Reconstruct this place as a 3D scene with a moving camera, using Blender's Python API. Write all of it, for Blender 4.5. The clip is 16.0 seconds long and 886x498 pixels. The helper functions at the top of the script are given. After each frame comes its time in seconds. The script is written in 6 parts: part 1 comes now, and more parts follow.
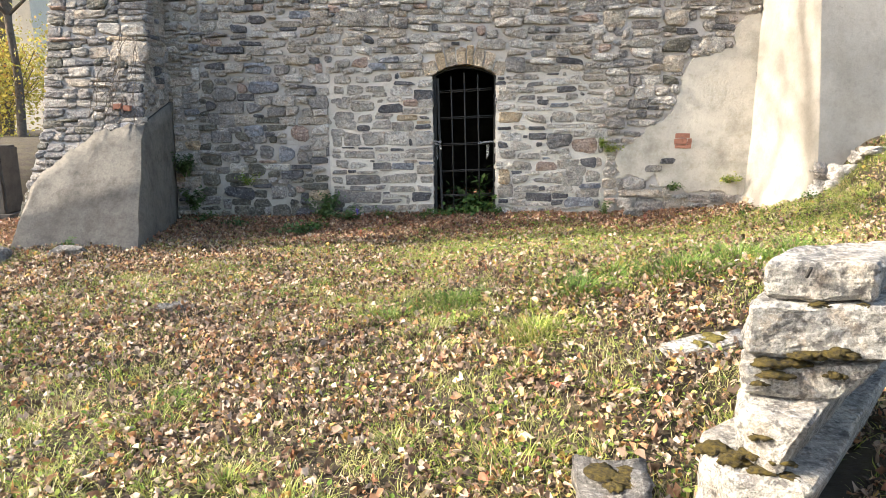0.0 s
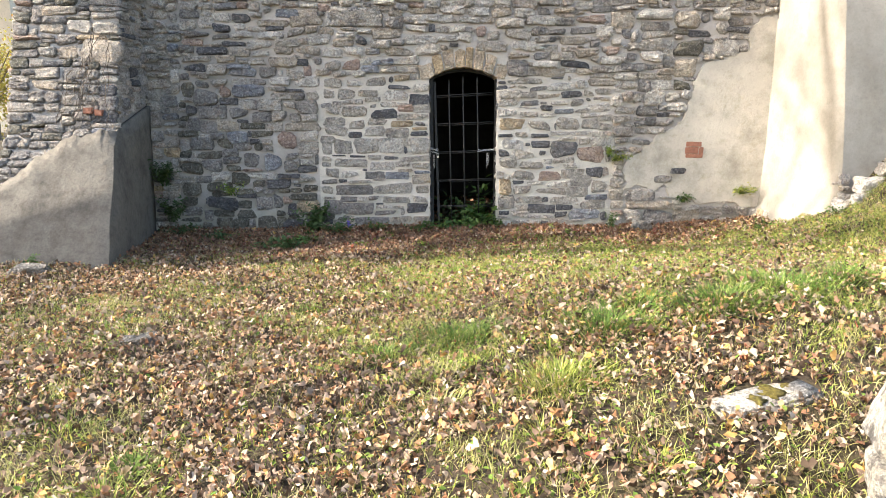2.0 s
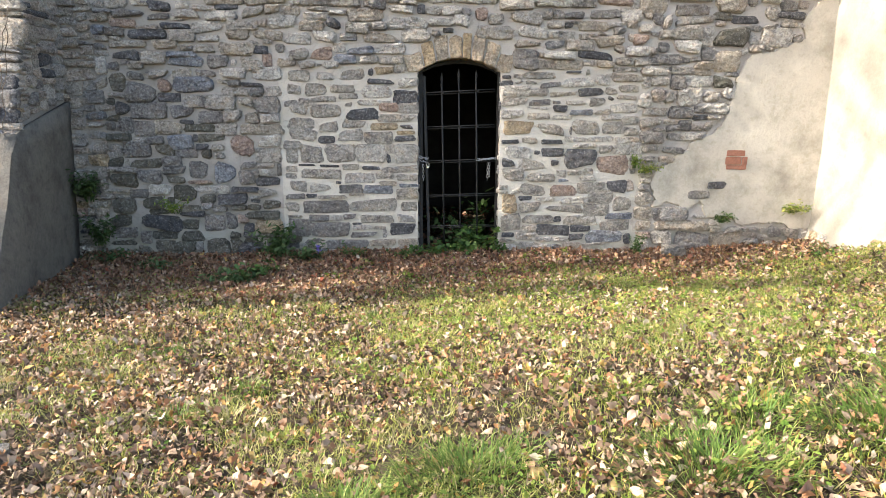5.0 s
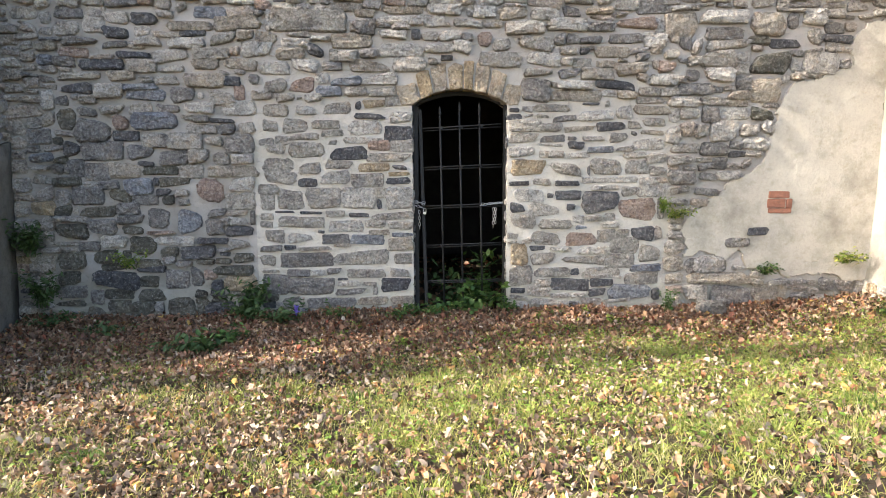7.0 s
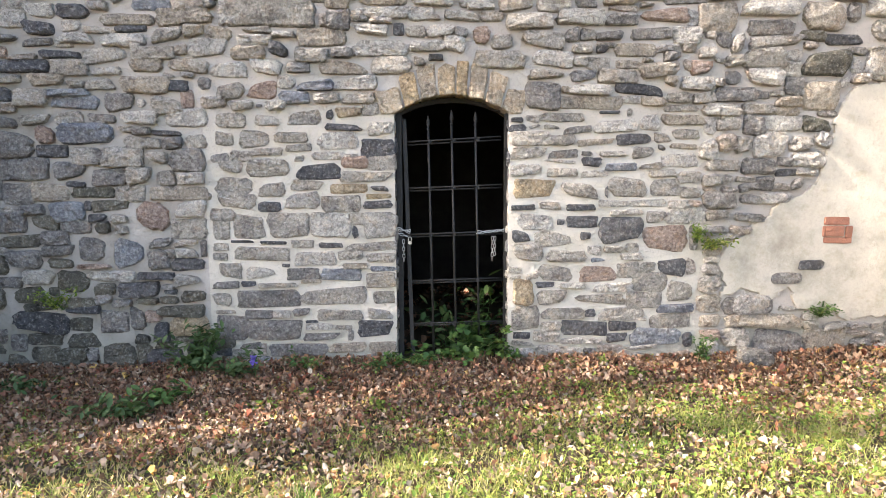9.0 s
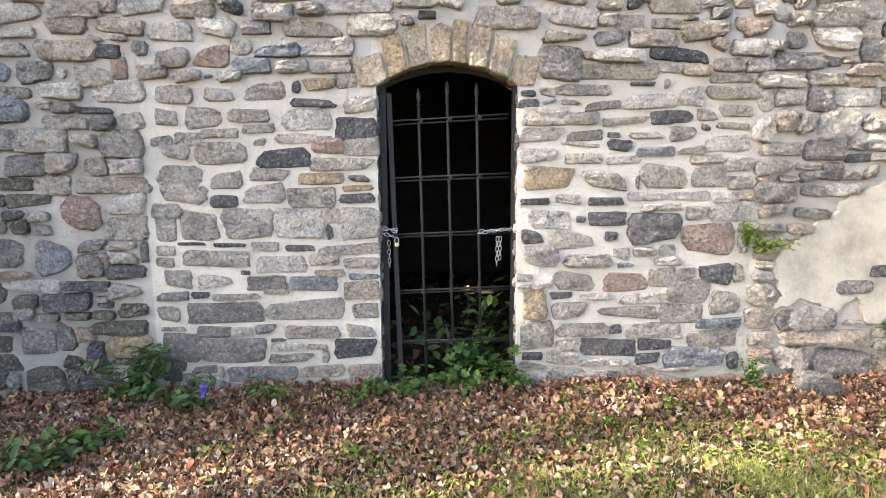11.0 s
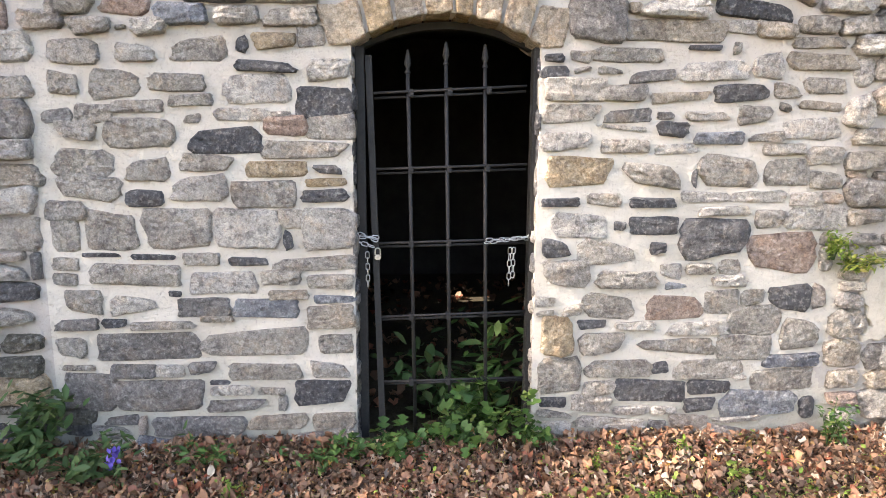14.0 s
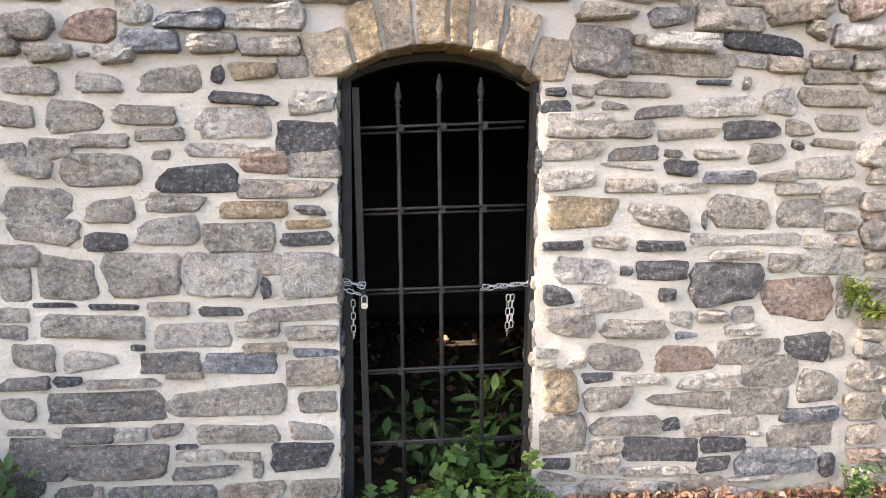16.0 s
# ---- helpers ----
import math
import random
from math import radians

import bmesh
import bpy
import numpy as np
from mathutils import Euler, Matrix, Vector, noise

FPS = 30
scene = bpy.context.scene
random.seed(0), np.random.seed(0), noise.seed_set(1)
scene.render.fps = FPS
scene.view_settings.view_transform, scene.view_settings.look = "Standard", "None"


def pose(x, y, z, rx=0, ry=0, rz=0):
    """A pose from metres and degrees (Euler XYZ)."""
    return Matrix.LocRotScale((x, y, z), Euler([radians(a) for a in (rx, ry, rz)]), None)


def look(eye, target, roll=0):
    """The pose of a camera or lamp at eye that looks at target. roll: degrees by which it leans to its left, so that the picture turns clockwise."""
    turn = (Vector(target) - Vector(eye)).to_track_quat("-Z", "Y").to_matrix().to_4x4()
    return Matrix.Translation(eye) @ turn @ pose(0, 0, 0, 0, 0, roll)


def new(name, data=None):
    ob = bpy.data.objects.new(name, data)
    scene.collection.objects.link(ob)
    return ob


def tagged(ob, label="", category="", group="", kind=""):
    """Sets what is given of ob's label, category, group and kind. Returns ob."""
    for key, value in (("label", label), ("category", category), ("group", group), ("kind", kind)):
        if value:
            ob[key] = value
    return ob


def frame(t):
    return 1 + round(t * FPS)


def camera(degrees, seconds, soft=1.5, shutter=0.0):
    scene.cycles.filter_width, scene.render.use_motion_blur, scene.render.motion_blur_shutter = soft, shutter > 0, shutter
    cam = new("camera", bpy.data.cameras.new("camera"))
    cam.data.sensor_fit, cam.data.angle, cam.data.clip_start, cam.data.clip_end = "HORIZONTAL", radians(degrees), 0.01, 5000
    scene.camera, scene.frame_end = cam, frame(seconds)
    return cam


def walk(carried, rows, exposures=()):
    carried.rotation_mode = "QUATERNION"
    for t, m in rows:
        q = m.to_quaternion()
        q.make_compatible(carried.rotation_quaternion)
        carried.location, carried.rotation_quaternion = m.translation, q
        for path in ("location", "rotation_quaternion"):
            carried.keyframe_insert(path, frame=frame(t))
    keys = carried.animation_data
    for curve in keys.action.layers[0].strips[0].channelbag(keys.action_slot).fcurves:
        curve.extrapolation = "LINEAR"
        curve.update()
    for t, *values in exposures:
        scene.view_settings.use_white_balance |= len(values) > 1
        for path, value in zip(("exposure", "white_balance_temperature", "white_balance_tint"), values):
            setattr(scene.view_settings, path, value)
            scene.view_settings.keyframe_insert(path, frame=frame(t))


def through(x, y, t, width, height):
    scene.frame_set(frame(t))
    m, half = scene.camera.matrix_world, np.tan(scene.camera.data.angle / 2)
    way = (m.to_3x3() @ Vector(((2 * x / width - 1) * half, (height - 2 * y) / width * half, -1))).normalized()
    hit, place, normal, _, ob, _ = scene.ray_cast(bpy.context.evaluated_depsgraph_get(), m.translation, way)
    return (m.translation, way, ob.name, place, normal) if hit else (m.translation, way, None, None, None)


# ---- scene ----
cam = camera(69.2, 16.0, soft=0.7)
METRES, EYE, TILT, LEAN, TURN = 6.2, 1.5, 4.6, -2.0, 0.0
ROWS = [
    (0.0, 0.0, 0.0, 0.0, -0.7, -16.2, 2.42),
    (0.5, -0.0069, 0.0156, -0.0011, -0.7, -16.28, 2.37),
    (1.0, -0.0154, 0.0337, -0.0004, -0.68, -16.31, 2.34),
    (1.5, -0.0178, 0.0564, -0.0012, -0.7, -16.31, 2.41),
    (2.0, -0.0133, 0.0901, 0.0005, -1.54, -16.0, 2.08),
    (2.5, -0.016, 0.1244, 0.0013, -1.99, -15.9, 1.65),
    (3.0, -0.0293, 0.167, 0.0009, -2.16, -15.85, 1.44),
    (3.5, -0.0307, 0.1989, -0.0, -2.66, -15.99, 1.52),
    (4.0, -0.0233, 0.243, -0.0016, -2.96, -16.17, 1.63),
    (6.5, -0.0185, 0.4429, -0.0343, -2.94, -14.63, 1.57),
    (7.0, -0.0118, 0.4793, -0.0352, -3.0, -12.15, 2.03),
    (7.5, 0.0008, 0.5167, -0.0374, -2.66, -11.49, 1.95),
    (8.0, 0.0085, 0.5507, -0.039, -2.2, -11.32, 2.03),
    (8.5, 0.0106, 0.593, -0.0378, -2.15, -11.33, 2.04),
    (9.0, 0.0212, 0.636, -0.0358, -2.18, -11.29, 2.1),
    (11.5, 0.0357, 0.8124, -0.0425, -1.81, -13.52, 2.15),
    (12.0, 0.0304, 0.8442, -0.0471, -1.73, -13.75, 2.02),
    (12.5, 0.0315, 0.8647, -0.0503, -2.39, -14.54, 1.81),
    (13.0, 0.0381, 0.8873, -0.0497, -3.1, -14.98, 1.67),
    (13.5, 0.0389, 0.9084, -0.0495, -3.17, -14.8, 1.56),
    (14.0, 0.0293, 0.934, -0.0545, -3.42, -14.36, 1.38),
    (14.5, 0.0264, 0.9507, -0.0559, -4.03, -13.28, 1.28),
    (15.0, 0.0287, 0.9698, -0.0598, -4.51, -12.5, 1.3),
    (15.5, 0.0247, 0.9731, -0.0572, -4.82, -11.89, 1.15),
    (16.0, 0.0214, 0.9744, -0.0565, -5.35, -11.16, 1.07),
]
walk(cam, [(t, pose(0, 0, EYE, TILT, LEAN, TURN) @ pose(METRES * x, METRES * y, METRES * z, 90 + pitch, roll, yaw)) for t, x, y, z, yaw, pitch, roll in ROWS],
     exposures=[(0.0, 2.16, 6700, 10), (4.0, 2.24, 6750, 10), (7.0, 2.24, 6650, 11), (8.5, 2.52, 6700, 13), (11.5, 2.78, 6700, 13), (16.0, 2.83, 6850, 17)])

# ---- light ----
SUN_EL, SUN_AZ = 33.0, -4.6         # degrees above the horizon; degrees that it stands behind (+) or before (-) the wall's face
sun_from = Vector((-math.cos(radians(SUN_EL)) * math.cos(radians(SUN_AZ)), math.cos(radians(SUN_EL)) * math.sin(radians(SUN_AZ)), math.sin(radians(SUN_EL))))
world = bpy.data.worlds.new("sky")
scene.world = world
world.use_nodes = True
sky = world.node_tree.nodes.new("ShaderNodeTexSky")
sky.sky_type, sky.sun_disc, sky.dust_density, sky.ozone_density = "NISHITA", False, 3.0, 0.6
sky.sun_elevation, sky.sun_rotation = radians(SUN_EL), radians(-90.0 + SUN_AZ)
world.node_tree.links.new(sky.outputs[0], world.node_tree.nodes["Background"].inputs[0])
world.node_tree.nodes["Background"].inputs[1].default_value = 0.14
sun = new("sun", bpy.data.lights.new("sun", "SUN"))
sun.data.energy, sun.data.angle, sun.data.color = 2.9, radians(0.7), (1.0, 0.94, 0.85)
sun.matrix_world = look(sun_from * 40, (0, 0, 0))


# ---- materials ----
def ramp(nt, fac, stops):
    n = nt.nodes.new("ShaderNodeValToRGB")
    while len(n.color_ramp.elements) < len(stops):
        n.color_ramp.elements.new(0.5)
    for e, (p, c) in zip(n.color_ramp.elements, stops):
        e.position, e.color = p, (*c, 1)
    nt.links.new(fac, n.inputs[0])
    return n.outputs[0]


def noise_of(nt, scale, detail=4.0, rough=0.6, kind="Object"):
    c = nt.nodes.new("ShaderNodeTexCoord")
    n = nt.nodes.new("ShaderNodeTexNoise")
    n.inputs["Scale"].default_value, n.inputs["Detail"].default_value, n.inputs["Roughness"].default_value = scale, detail, rough
    if kind == "World":
        g = nt.nodes.new("ShaderNodeNewGeometry")
        nt.links.new(g.outputs["Position"], n.inputs["Vector"])
    else:
        nt.links.new(c.outputs[kind], n.inputs["Vector"])
    return n.outputs[0]


def mix(nt, fac, a, b, mode="MIX"):
    n = nt.nodes.new("ShaderNodeMix")
    n.data_type, n.blend_type = "RGBA", mode
    for i, v in ((0, fac), (6, a), (7, b)):
        if isinstance(v, bpy.types.NodeSocket):
            nt.links.new(v, n.inputs[i])
        else:
            n.inputs[i].default_value = v if i == 0 else (*v, 1)
    return n.outputs[2]


def maths(nt, op, a, b, clamp=False):
    n = nt.nodes.new("ShaderNodeMath")
    n.operation, n.use_clamp = op, clamp
    for i, v in enumerate((a, b)):
        if isinstance(v, bpy.types.NodeSocket):
            nt.links.new(v, n.inputs[i])
        else:
            n.inputs[i].default_value = v
    return n.outputs[0]


def shader(name, rough=0.85, metal=0.0):
    m = bpy.data.materials.new(name)
    m.use_nodes = True
    b = m.node_tree.nodes["Principled BSDF"]
    b.inputs["Roughness"].default_value, b.inputs["Metallic"].default_value = rough, metal
    b.inputs["Specular IOR Level"].default_value = 0.3
    return m, m.node_tree, b


def bump(nt, b, height, strength, distance):
    n = nt.nodes.new("ShaderNodeBump")
    n.inputs["Strength"].default_value, n.inputs["Distance"].default_value = strength, distance
    nt.links.new(height, n.inputs["Height"])
    nt.links.new(n.outputs[0], b.inputs["Normal"])


def vary(nt, island=False):
    n = nt.nodes.new("ShaderNodeNewGeometry" if island else "ShaderNodeObjectInfo")
    return n.outputs["Random Per Island" if island else "Random"]


def stone_mat(name, tones, island=False, lichen=0.24, bedding=0.15, stain=0.68, black=0.28):
    """Weathered rubble: each stone a tone of its own, stained and mottled, with pale lichen and dark pits."""
    m, nt, b = shader(name, 0.9)
    base = ramp(nt, vary(nt, island), [(i / max(1, len(tones) - 1), c) for i, c in enumerate(tones)])
    n0, n1, n2, n3 = (noise_of(nt, s, 6, 0.68, "World") for s in (6, 16, 48, 170))
    c = nt.nodes.new("ShaderNodeNewGeometry")
    mp = nt.nodes.new("ShaderNodeMapping")
    mp.inputs["Scale"].default_value = (16, 16, 44)
    nt.links.new(c.outputs["Position"], mp.inputs[0])
    layer = nt.nodes.new("ShaderNodeTexNoise")
    layer.inputs["Scale"].default_value, layer.inputs["Detail"].default_value = 1.0, 5
    nt.links.new(mp.outputs[0], layer.inputs["Vector"])
    col = mix(nt, ramp(nt, n0, [(0.34, (0.0,) * 3), (0.66, (1.0,) * 3)]), mix(nt, 1.0, base, (stain, stain * 0.975, stain * 0.965), "MULTIPLY"), mix(nt, 1.0, base, (1.12, 1.10, 1.05), "MULTIPLY"))
    col = mix(nt, ramp(nt, n1, [(0.55, (0.0,) * 3), (0.60, (0.75,) * 3)]), col, mix(nt, 1.0, col, (0.60, 0.585, 0.60), "MULTIPLY"))
    n5 = noise_of(nt, 380, 3, 0.7, "World")
    n6 = noise_of(nt, 9.3, 5, 0.7, "World")
    col = mix(nt, ramp(nt, n6, [(0.52, (0.0,) * 3), (0.66, (0.42,) * 3)]), col, mix(nt, 1.0, col, (1.22, 0.98, 0.74), "MULTIPLY"))
    col = mix(nt, ramp(nt, n6, [(0.34, (0.55,) * 3), (0.46, (0.0,) * 3)]), col, mix(nt, 1.0, col, (0.70, 0.74, 0.80), "MULTIPLY"))
    col = mix(nt, 1.0, col, ramp(nt, n2, [(0.30, (0.62,) * 3), (0.46, (1.0,) * 3), (0.70, (1.22,) * 3)]), "MULTIPLY")
    cell = nt.nodes.new("ShaderNodeTexVoronoi")
    cell.feature, cell.inputs["Scale"].default_value = "F1", 27.0
    warp = nt.nodes.new("ShaderNodeVectorMath")
    warp.operation = "MULTIPLY_ADD"
    wn = nt.nodes.new("ShaderNodeTexNoise")
    wn.inputs["Scale"].default_value = 14.0
    nt.links.new(c.outputs["Position"], wn.inputs["Vector"])
    nt.links.new(wn.outputs["Color"], warp.inputs[0])
    warp.inputs[1].default_value = (0.07, 0.07, 0.07)
    nt.links.new(c.outputs["Position"], warp.inputs[2])
    nt.links.new(warp.outputs[0], cell.inputs["Vector"])
    facet = cell.outputs["Distance"]
    col = mix(nt, 1.0, col, ramp(nt, n3, [(0.30, (0.58,) * 3), (0.50, (1.0,) * 3), (0.70, (1.30,) * 3)]), "MULTIPLY")
    col = mix(nt, 1.0, col, ramp(nt, n5, [(0.30, (0.80,) * 3), (0.50, (1.0,) * 3), (0.70, (1.16,) * 3)]), "MULTIPLY")
    col = mix(nt, ramp(nt, n2, [(0.54, (0.0,) * 3), (0.62, (lichen,) * 3)]), col, (0.66, 0.635, 0.59))
    col = mix(nt, ramp(nt, n1, [(black, (0.75,) * 3), (black + 0.07, (0.0,) * 3)]), col, (0.075, 0.068, 0.065))
    nt.links.new(col, b.inputs["Base Color"])
    h = maths(nt, "ADD", maths(nt, "MULTIPLY", n1, 1.4), maths(nt, "ADD", maths(nt, "MULTIPLY", n2, 0.8), maths(nt, "ADD", maths(nt, "MULTIPLY", n3, 0.40), maths(nt, "MULTIPLY", n5, 0.12))))
    bump(nt, b, maths(nt, "ADD", maths(nt, "SUBTRACT", h, maths(nt, "MULTIPLY", facet, 0.55)), maths(nt, "MULTIPLY", layer.outputs[0], bedding)), 1.0, 0.040)
    return m


GREY = [(0.324, 0.306, 0.294), (0.504, 0.462, 0.408), (0.396, 0.378, 0.366), (0.6, 0.558, 0.492), (0.252, 0.246, 0.246), (0.456, 0.432, 0.402), (0.528, 0.45, 0.384), (0.36, 0.336, 0.312), (0.432, 0.402, 0.348)]
TONES = {"g": GREY,
         "d": [(0.105, 0.108, 0.12), (0.155, 0.153, 0.16)],
         "m": [(0.14, 0.135, 0.11), (0.21, 0.195, 0.16), (0.12, 0.117, 0.10)],
         "b": [(0.24, 0.255, 0.295), (0.31, 0.325, 0.355)],
         "r": [(0.38, 0.28, 0.235), (0.44, 0.34, 0.285)],
         "y": [(0.42, 0.33, 0.205), (0.47, 0.38, 0.27)],
         "a": [(0.365, 0.34, 0.305), (0.475, 0.44, 0.395), (0.415, 0.388, 0.35)],
         "s": [(0.21, 0.203, 0.198), (0.305, 0.285, 0.268), (0.25, 0.243, 0.24)],
         "n": [(0.48, 0.425, 0.355), (0.42, 0.375, 0.32), (0.46, 0.395, 0.32)],
         "l": [(0.60, 0.57, 0.53), (0.53, 0.505, 0.465)]}
STONE = {k: stone_mat("stone_" + k, v) for k, v in TONES.items()}
STONE_JOINED = {k: stone_mat("stone_joined_" + k, v, True) for k, v in TONES.items()}
ARCHSTONE = stone_mat("arch_sandstone", [(0.50, 0.375, 0.23), (0.57, 0.485, 0.385), (0.48, 0.38, 0.27), (0.53, 0.405, 0.255), (0.55, 0.47, 0.375)], lichen=0.2)


def mortar_mat():
    """Grey-buff old mortar; white where the middle stretch beside the door was pointed again."""
    m, nt, b = shader("lime_mortar", 0.95)
    g = nt.nodes.new("ShaderNodeNewGeometry")
    s = nt.nodes.new("ShaderNodeSeparateXYZ")
    nt.links.new(g.outputs["Position"], s.inputs[0])
    n1, n2 = noise_of(nt, 2.2, 5, 0.6, "World"), noise_of(nt, 60, 6, 0.7, "World")
    wob = maths(nt, "MULTIPLY", maths(nt, "SUBTRACT", n1, 0.5), 1.2)
    inside = maths(nt, "MULTIPLY", maths(nt, "GREATER_THAN", s.outputs["X"], -1.45), maths(nt, "LESS_THAN", maths(nt, "ADD", s.outputs["X"], wob), 2.3))
    inside = maths(nt, "MULTIPLY", inside, maths(nt, "SUBTRACT", 2.6, maths(nt, "ADD", s.outputs["Z"], wob), True))
    old = ramp(nt, n1, [(0.3, (0.39, 0.35, 0.31)), (0.55, (0.49, 0.44, 0.39)), (0.75, (0.57, 0.515, 0.46))])
    white = ramp(nt, n1, [(0.3, (0.50, 0.455, 0.385)), (0.7, (0.64, 0.585, 0.505))])
    # left stretch: old grime plus the buttress' shade, both put into the mortar colour
    shaded_grime = ramp(nt, n1, [(0.3, (0.27, 0.25, 0.22)), (0.55, (0.38, 0.35, 0.315)), (0.75, (0.48, 0.445, 0.40))])
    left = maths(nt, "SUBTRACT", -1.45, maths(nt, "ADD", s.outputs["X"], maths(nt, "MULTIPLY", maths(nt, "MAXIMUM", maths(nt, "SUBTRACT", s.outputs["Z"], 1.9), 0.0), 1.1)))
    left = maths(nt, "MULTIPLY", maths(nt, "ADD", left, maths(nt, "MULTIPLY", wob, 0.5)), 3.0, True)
    col = mix(nt, inside, mix(nt, left, old, shaded_grime), white)
    # mortar turns darker and greener towards the ground
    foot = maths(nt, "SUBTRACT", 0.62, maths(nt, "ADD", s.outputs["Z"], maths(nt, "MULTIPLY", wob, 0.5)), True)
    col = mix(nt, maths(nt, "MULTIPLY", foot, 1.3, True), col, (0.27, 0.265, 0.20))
    col = mix(nt, ramp(nt, n2, [(0.32, (0.38,) * 3), (0.44, (0.0,) * 3)]), col, (0.24, 0.215, 0.19))
    nt.links.new(col, b.inputs["Base Color"])
    n4 = noise_of(nt, 17, 4, 0.6, "World")
    bump(nt, b, maths(nt, "ADD", maths(nt, "MULTIPLY", n2, 0.6), n4), 0.9, 0.022)
    return m


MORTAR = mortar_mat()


def plaster_mat(name, light, dark, stain, crack=0.5, mottle=0.3):
    m, nt, b = shader(name, 0.92)
    n1, n2, n3 = noise_of(nt, 1.6, 7, 0.68, "World"), noise_of(nt, 12, 5, 0.6, "World"), noise_of(nt, 90, 5, 0.7, "World")
    col = ramp(nt, n1, [(0.30, dark), (0.5, light), (0.72, tuple(min(1, c * 1.1) for c in light))])
    col = mix(nt, ramp(nt, n2, [(0.52, (0.0,) * 3), (0.72, (0.55,) * 3)]), col, stain)
    col = mix(nt, ramp(nt, n3, [(0.28, (0.5,) * 3), (0.38, (0.0,) * 3)]), col, tuple(c * 0.5 for c in dark))
    n4 = noise_of(nt, 5.2, 6, 0.72, "World")
    col = mix(nt, mottle, col, ramp(nt, n4, [(0.30, (0.55,) * 3), (0.48, (1.0,) * 3), (0.70, (1.22,) * 3)]), "MULTIPLY")
    col = mix(nt, mottle, col, ramp(nt, noise_of(nt, 38, 5, 0.7, "World"), [(0.30, (0.74,) * 3), (0.50, (1.0,) * 3), (0.70, (1.16,) * 3)]), "MULTIPLY")
    nt.links.new(col, b.inputs["Base Color"])
    bump(nt, b, maths(nt, "ADD", maths(nt, "ADD", n2, n4), maths(nt, "MULTIPLY", n3, 0.35)), crack, 0.018)
    return m


PLASTER_PATCH = plaster_mat("ochre_plaster", (0.50, 0.455, 0.38), (0.27, 0.24, 0.19), (0.36, 0.315, 0.235), 0.7)
PLASTER_CREAM = plaster_mat("cream_plaster", (0.305, 0.28, 0.24), (0.235, 0.215, 0.18), (0.255, 0.235, 0.20), 0.5)
PLASTER_GREY = plaster_mat("cement_render", (0.135, 0.122, 0.102), (0.055, 0.049, 0.041), (0.085, 0.075, 0.062), 0.8, 0.8)


def plain_mat(name, c1, c2, scale=20, rough=0.8, metal=0.0, strength=0.4, dist=0.004, kind="World"):
    m, nt, b = shader(name, rough, metal)
    n1, n2 = noise_of(nt, scale, 5, 0.65, kind), noise_of(nt, scale * 7, 4, 0.6, kind)
    col = mix(nt, ramp(nt, n1, [(0.35, (0.0,) * 3), (0.65, (1.0,) * 3)]), c1, c2)
    col = mix(nt, ramp(nt, n2, [(0.3, (0.4,) * 3), (0.45, (0.0,) * 3)]), col, tuple(c * 0.4 for c in c1))
    nt.links.new(col, b.inputs["Base Color"])
    bump(nt, b, maths(nt, "ADD", n1, n2), strength, dist)
    return m


IRON = plain_mat("black_painted_iron", (0.016, 0.016, 0.016), (0.030, 0.027, 0.025), 40, 0.62, 0.0)
ZINC = plain_mat("zinc_chain", (0.62, 0.62, 0.62), (0.42, 0.41, 0.40), 90, 0.35, 0.9, 0.2, 0.001)
BRASS = plain_mat("padlock_body", (0.78, 0.78, 0.78), (0.62, 0.61, 0.60), 90, 0.3, 0.9, 0.1, 0.001)
BRICK = plain_mat("red_brick", (0.36, 0.155, 0.10), (0.27, 0.13, 0.09), 30, 0.9, 0, 0.8, 0.01)
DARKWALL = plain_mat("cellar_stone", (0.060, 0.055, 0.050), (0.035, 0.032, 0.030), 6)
SOIL = plain_mat("leafy_soil", (0.038, 0.027, 0.018), (0.060, 0.048, 0.024), 5, 0.95, 0, 0.8, 0.02)
LIMESTONE = stone_mat("pale_limestone", [(0.46, 0.44, 0.40), (0.64, 0.62, 0.575), (0.54, 0.515, 0.465), (0.68, 0.655, 0.61)], lichen=0.6, bedding=0.0, stain=0.45, black=0.375)
SUNKSTONE = stone_mat("sunken_grey_stone", [(0.20, 0.19, 0.175), (0.22, 0.21, 0.195)], lichen=0.3, bedding=0.0)
MOSS = plain_mat("moss", (0.024, 0.018, 0.009), (0.13, 0.095, 0.018), 60, 0.95, 0, 1.0, 0.012)
MOSS_YELLOW = plain_mat("yellow_moss", (0.075, 0.06, 0.018), (0.20, 0.16, 0.03), 60, 0.95, 0, 1.0, 0.012)
BARK = plain_mat("grey_bark", (0.11, 0.085, 0.065), (0.18, 0.15, 0.12), 14, 0.95, 0, 1.0, 0.03)


def leafy_mat(name, stops, through=0.35, rough=0.6):
    """Leaves and blades, each island a tone of its own, letting some light through."""
    m, nt, b = shader(name, rough)
    col = ramp(nt, vary(nt, True), stops)
    n = noise_of(nt, 35, 3, 0.6, "World")
    col = mix(nt, ramp(nt, n, [(0.3, (0.35,) * 3), (0.6, (0.0,) * 3)]), col, (0.07, 0.055, 0.02))
    nt.links.new(col, b.inputs["Base Color"])
    t = nt.nodes.new("ShaderNodeBsdfTranslucent")
    nt.links.new(col, t.inputs[0])
    mx = nt.nodes.new("ShaderNodeMixShader")
    mx.inputs[0].default_value = through
    nt.links.new(b.outputs[0], mx.inputs[1])
    nt.links.new(t.outputs[0], mx.inputs[2])
    nt.links.new(mx.outputs[0], nt.nodes["Material Output"].inputs[0])
    return m


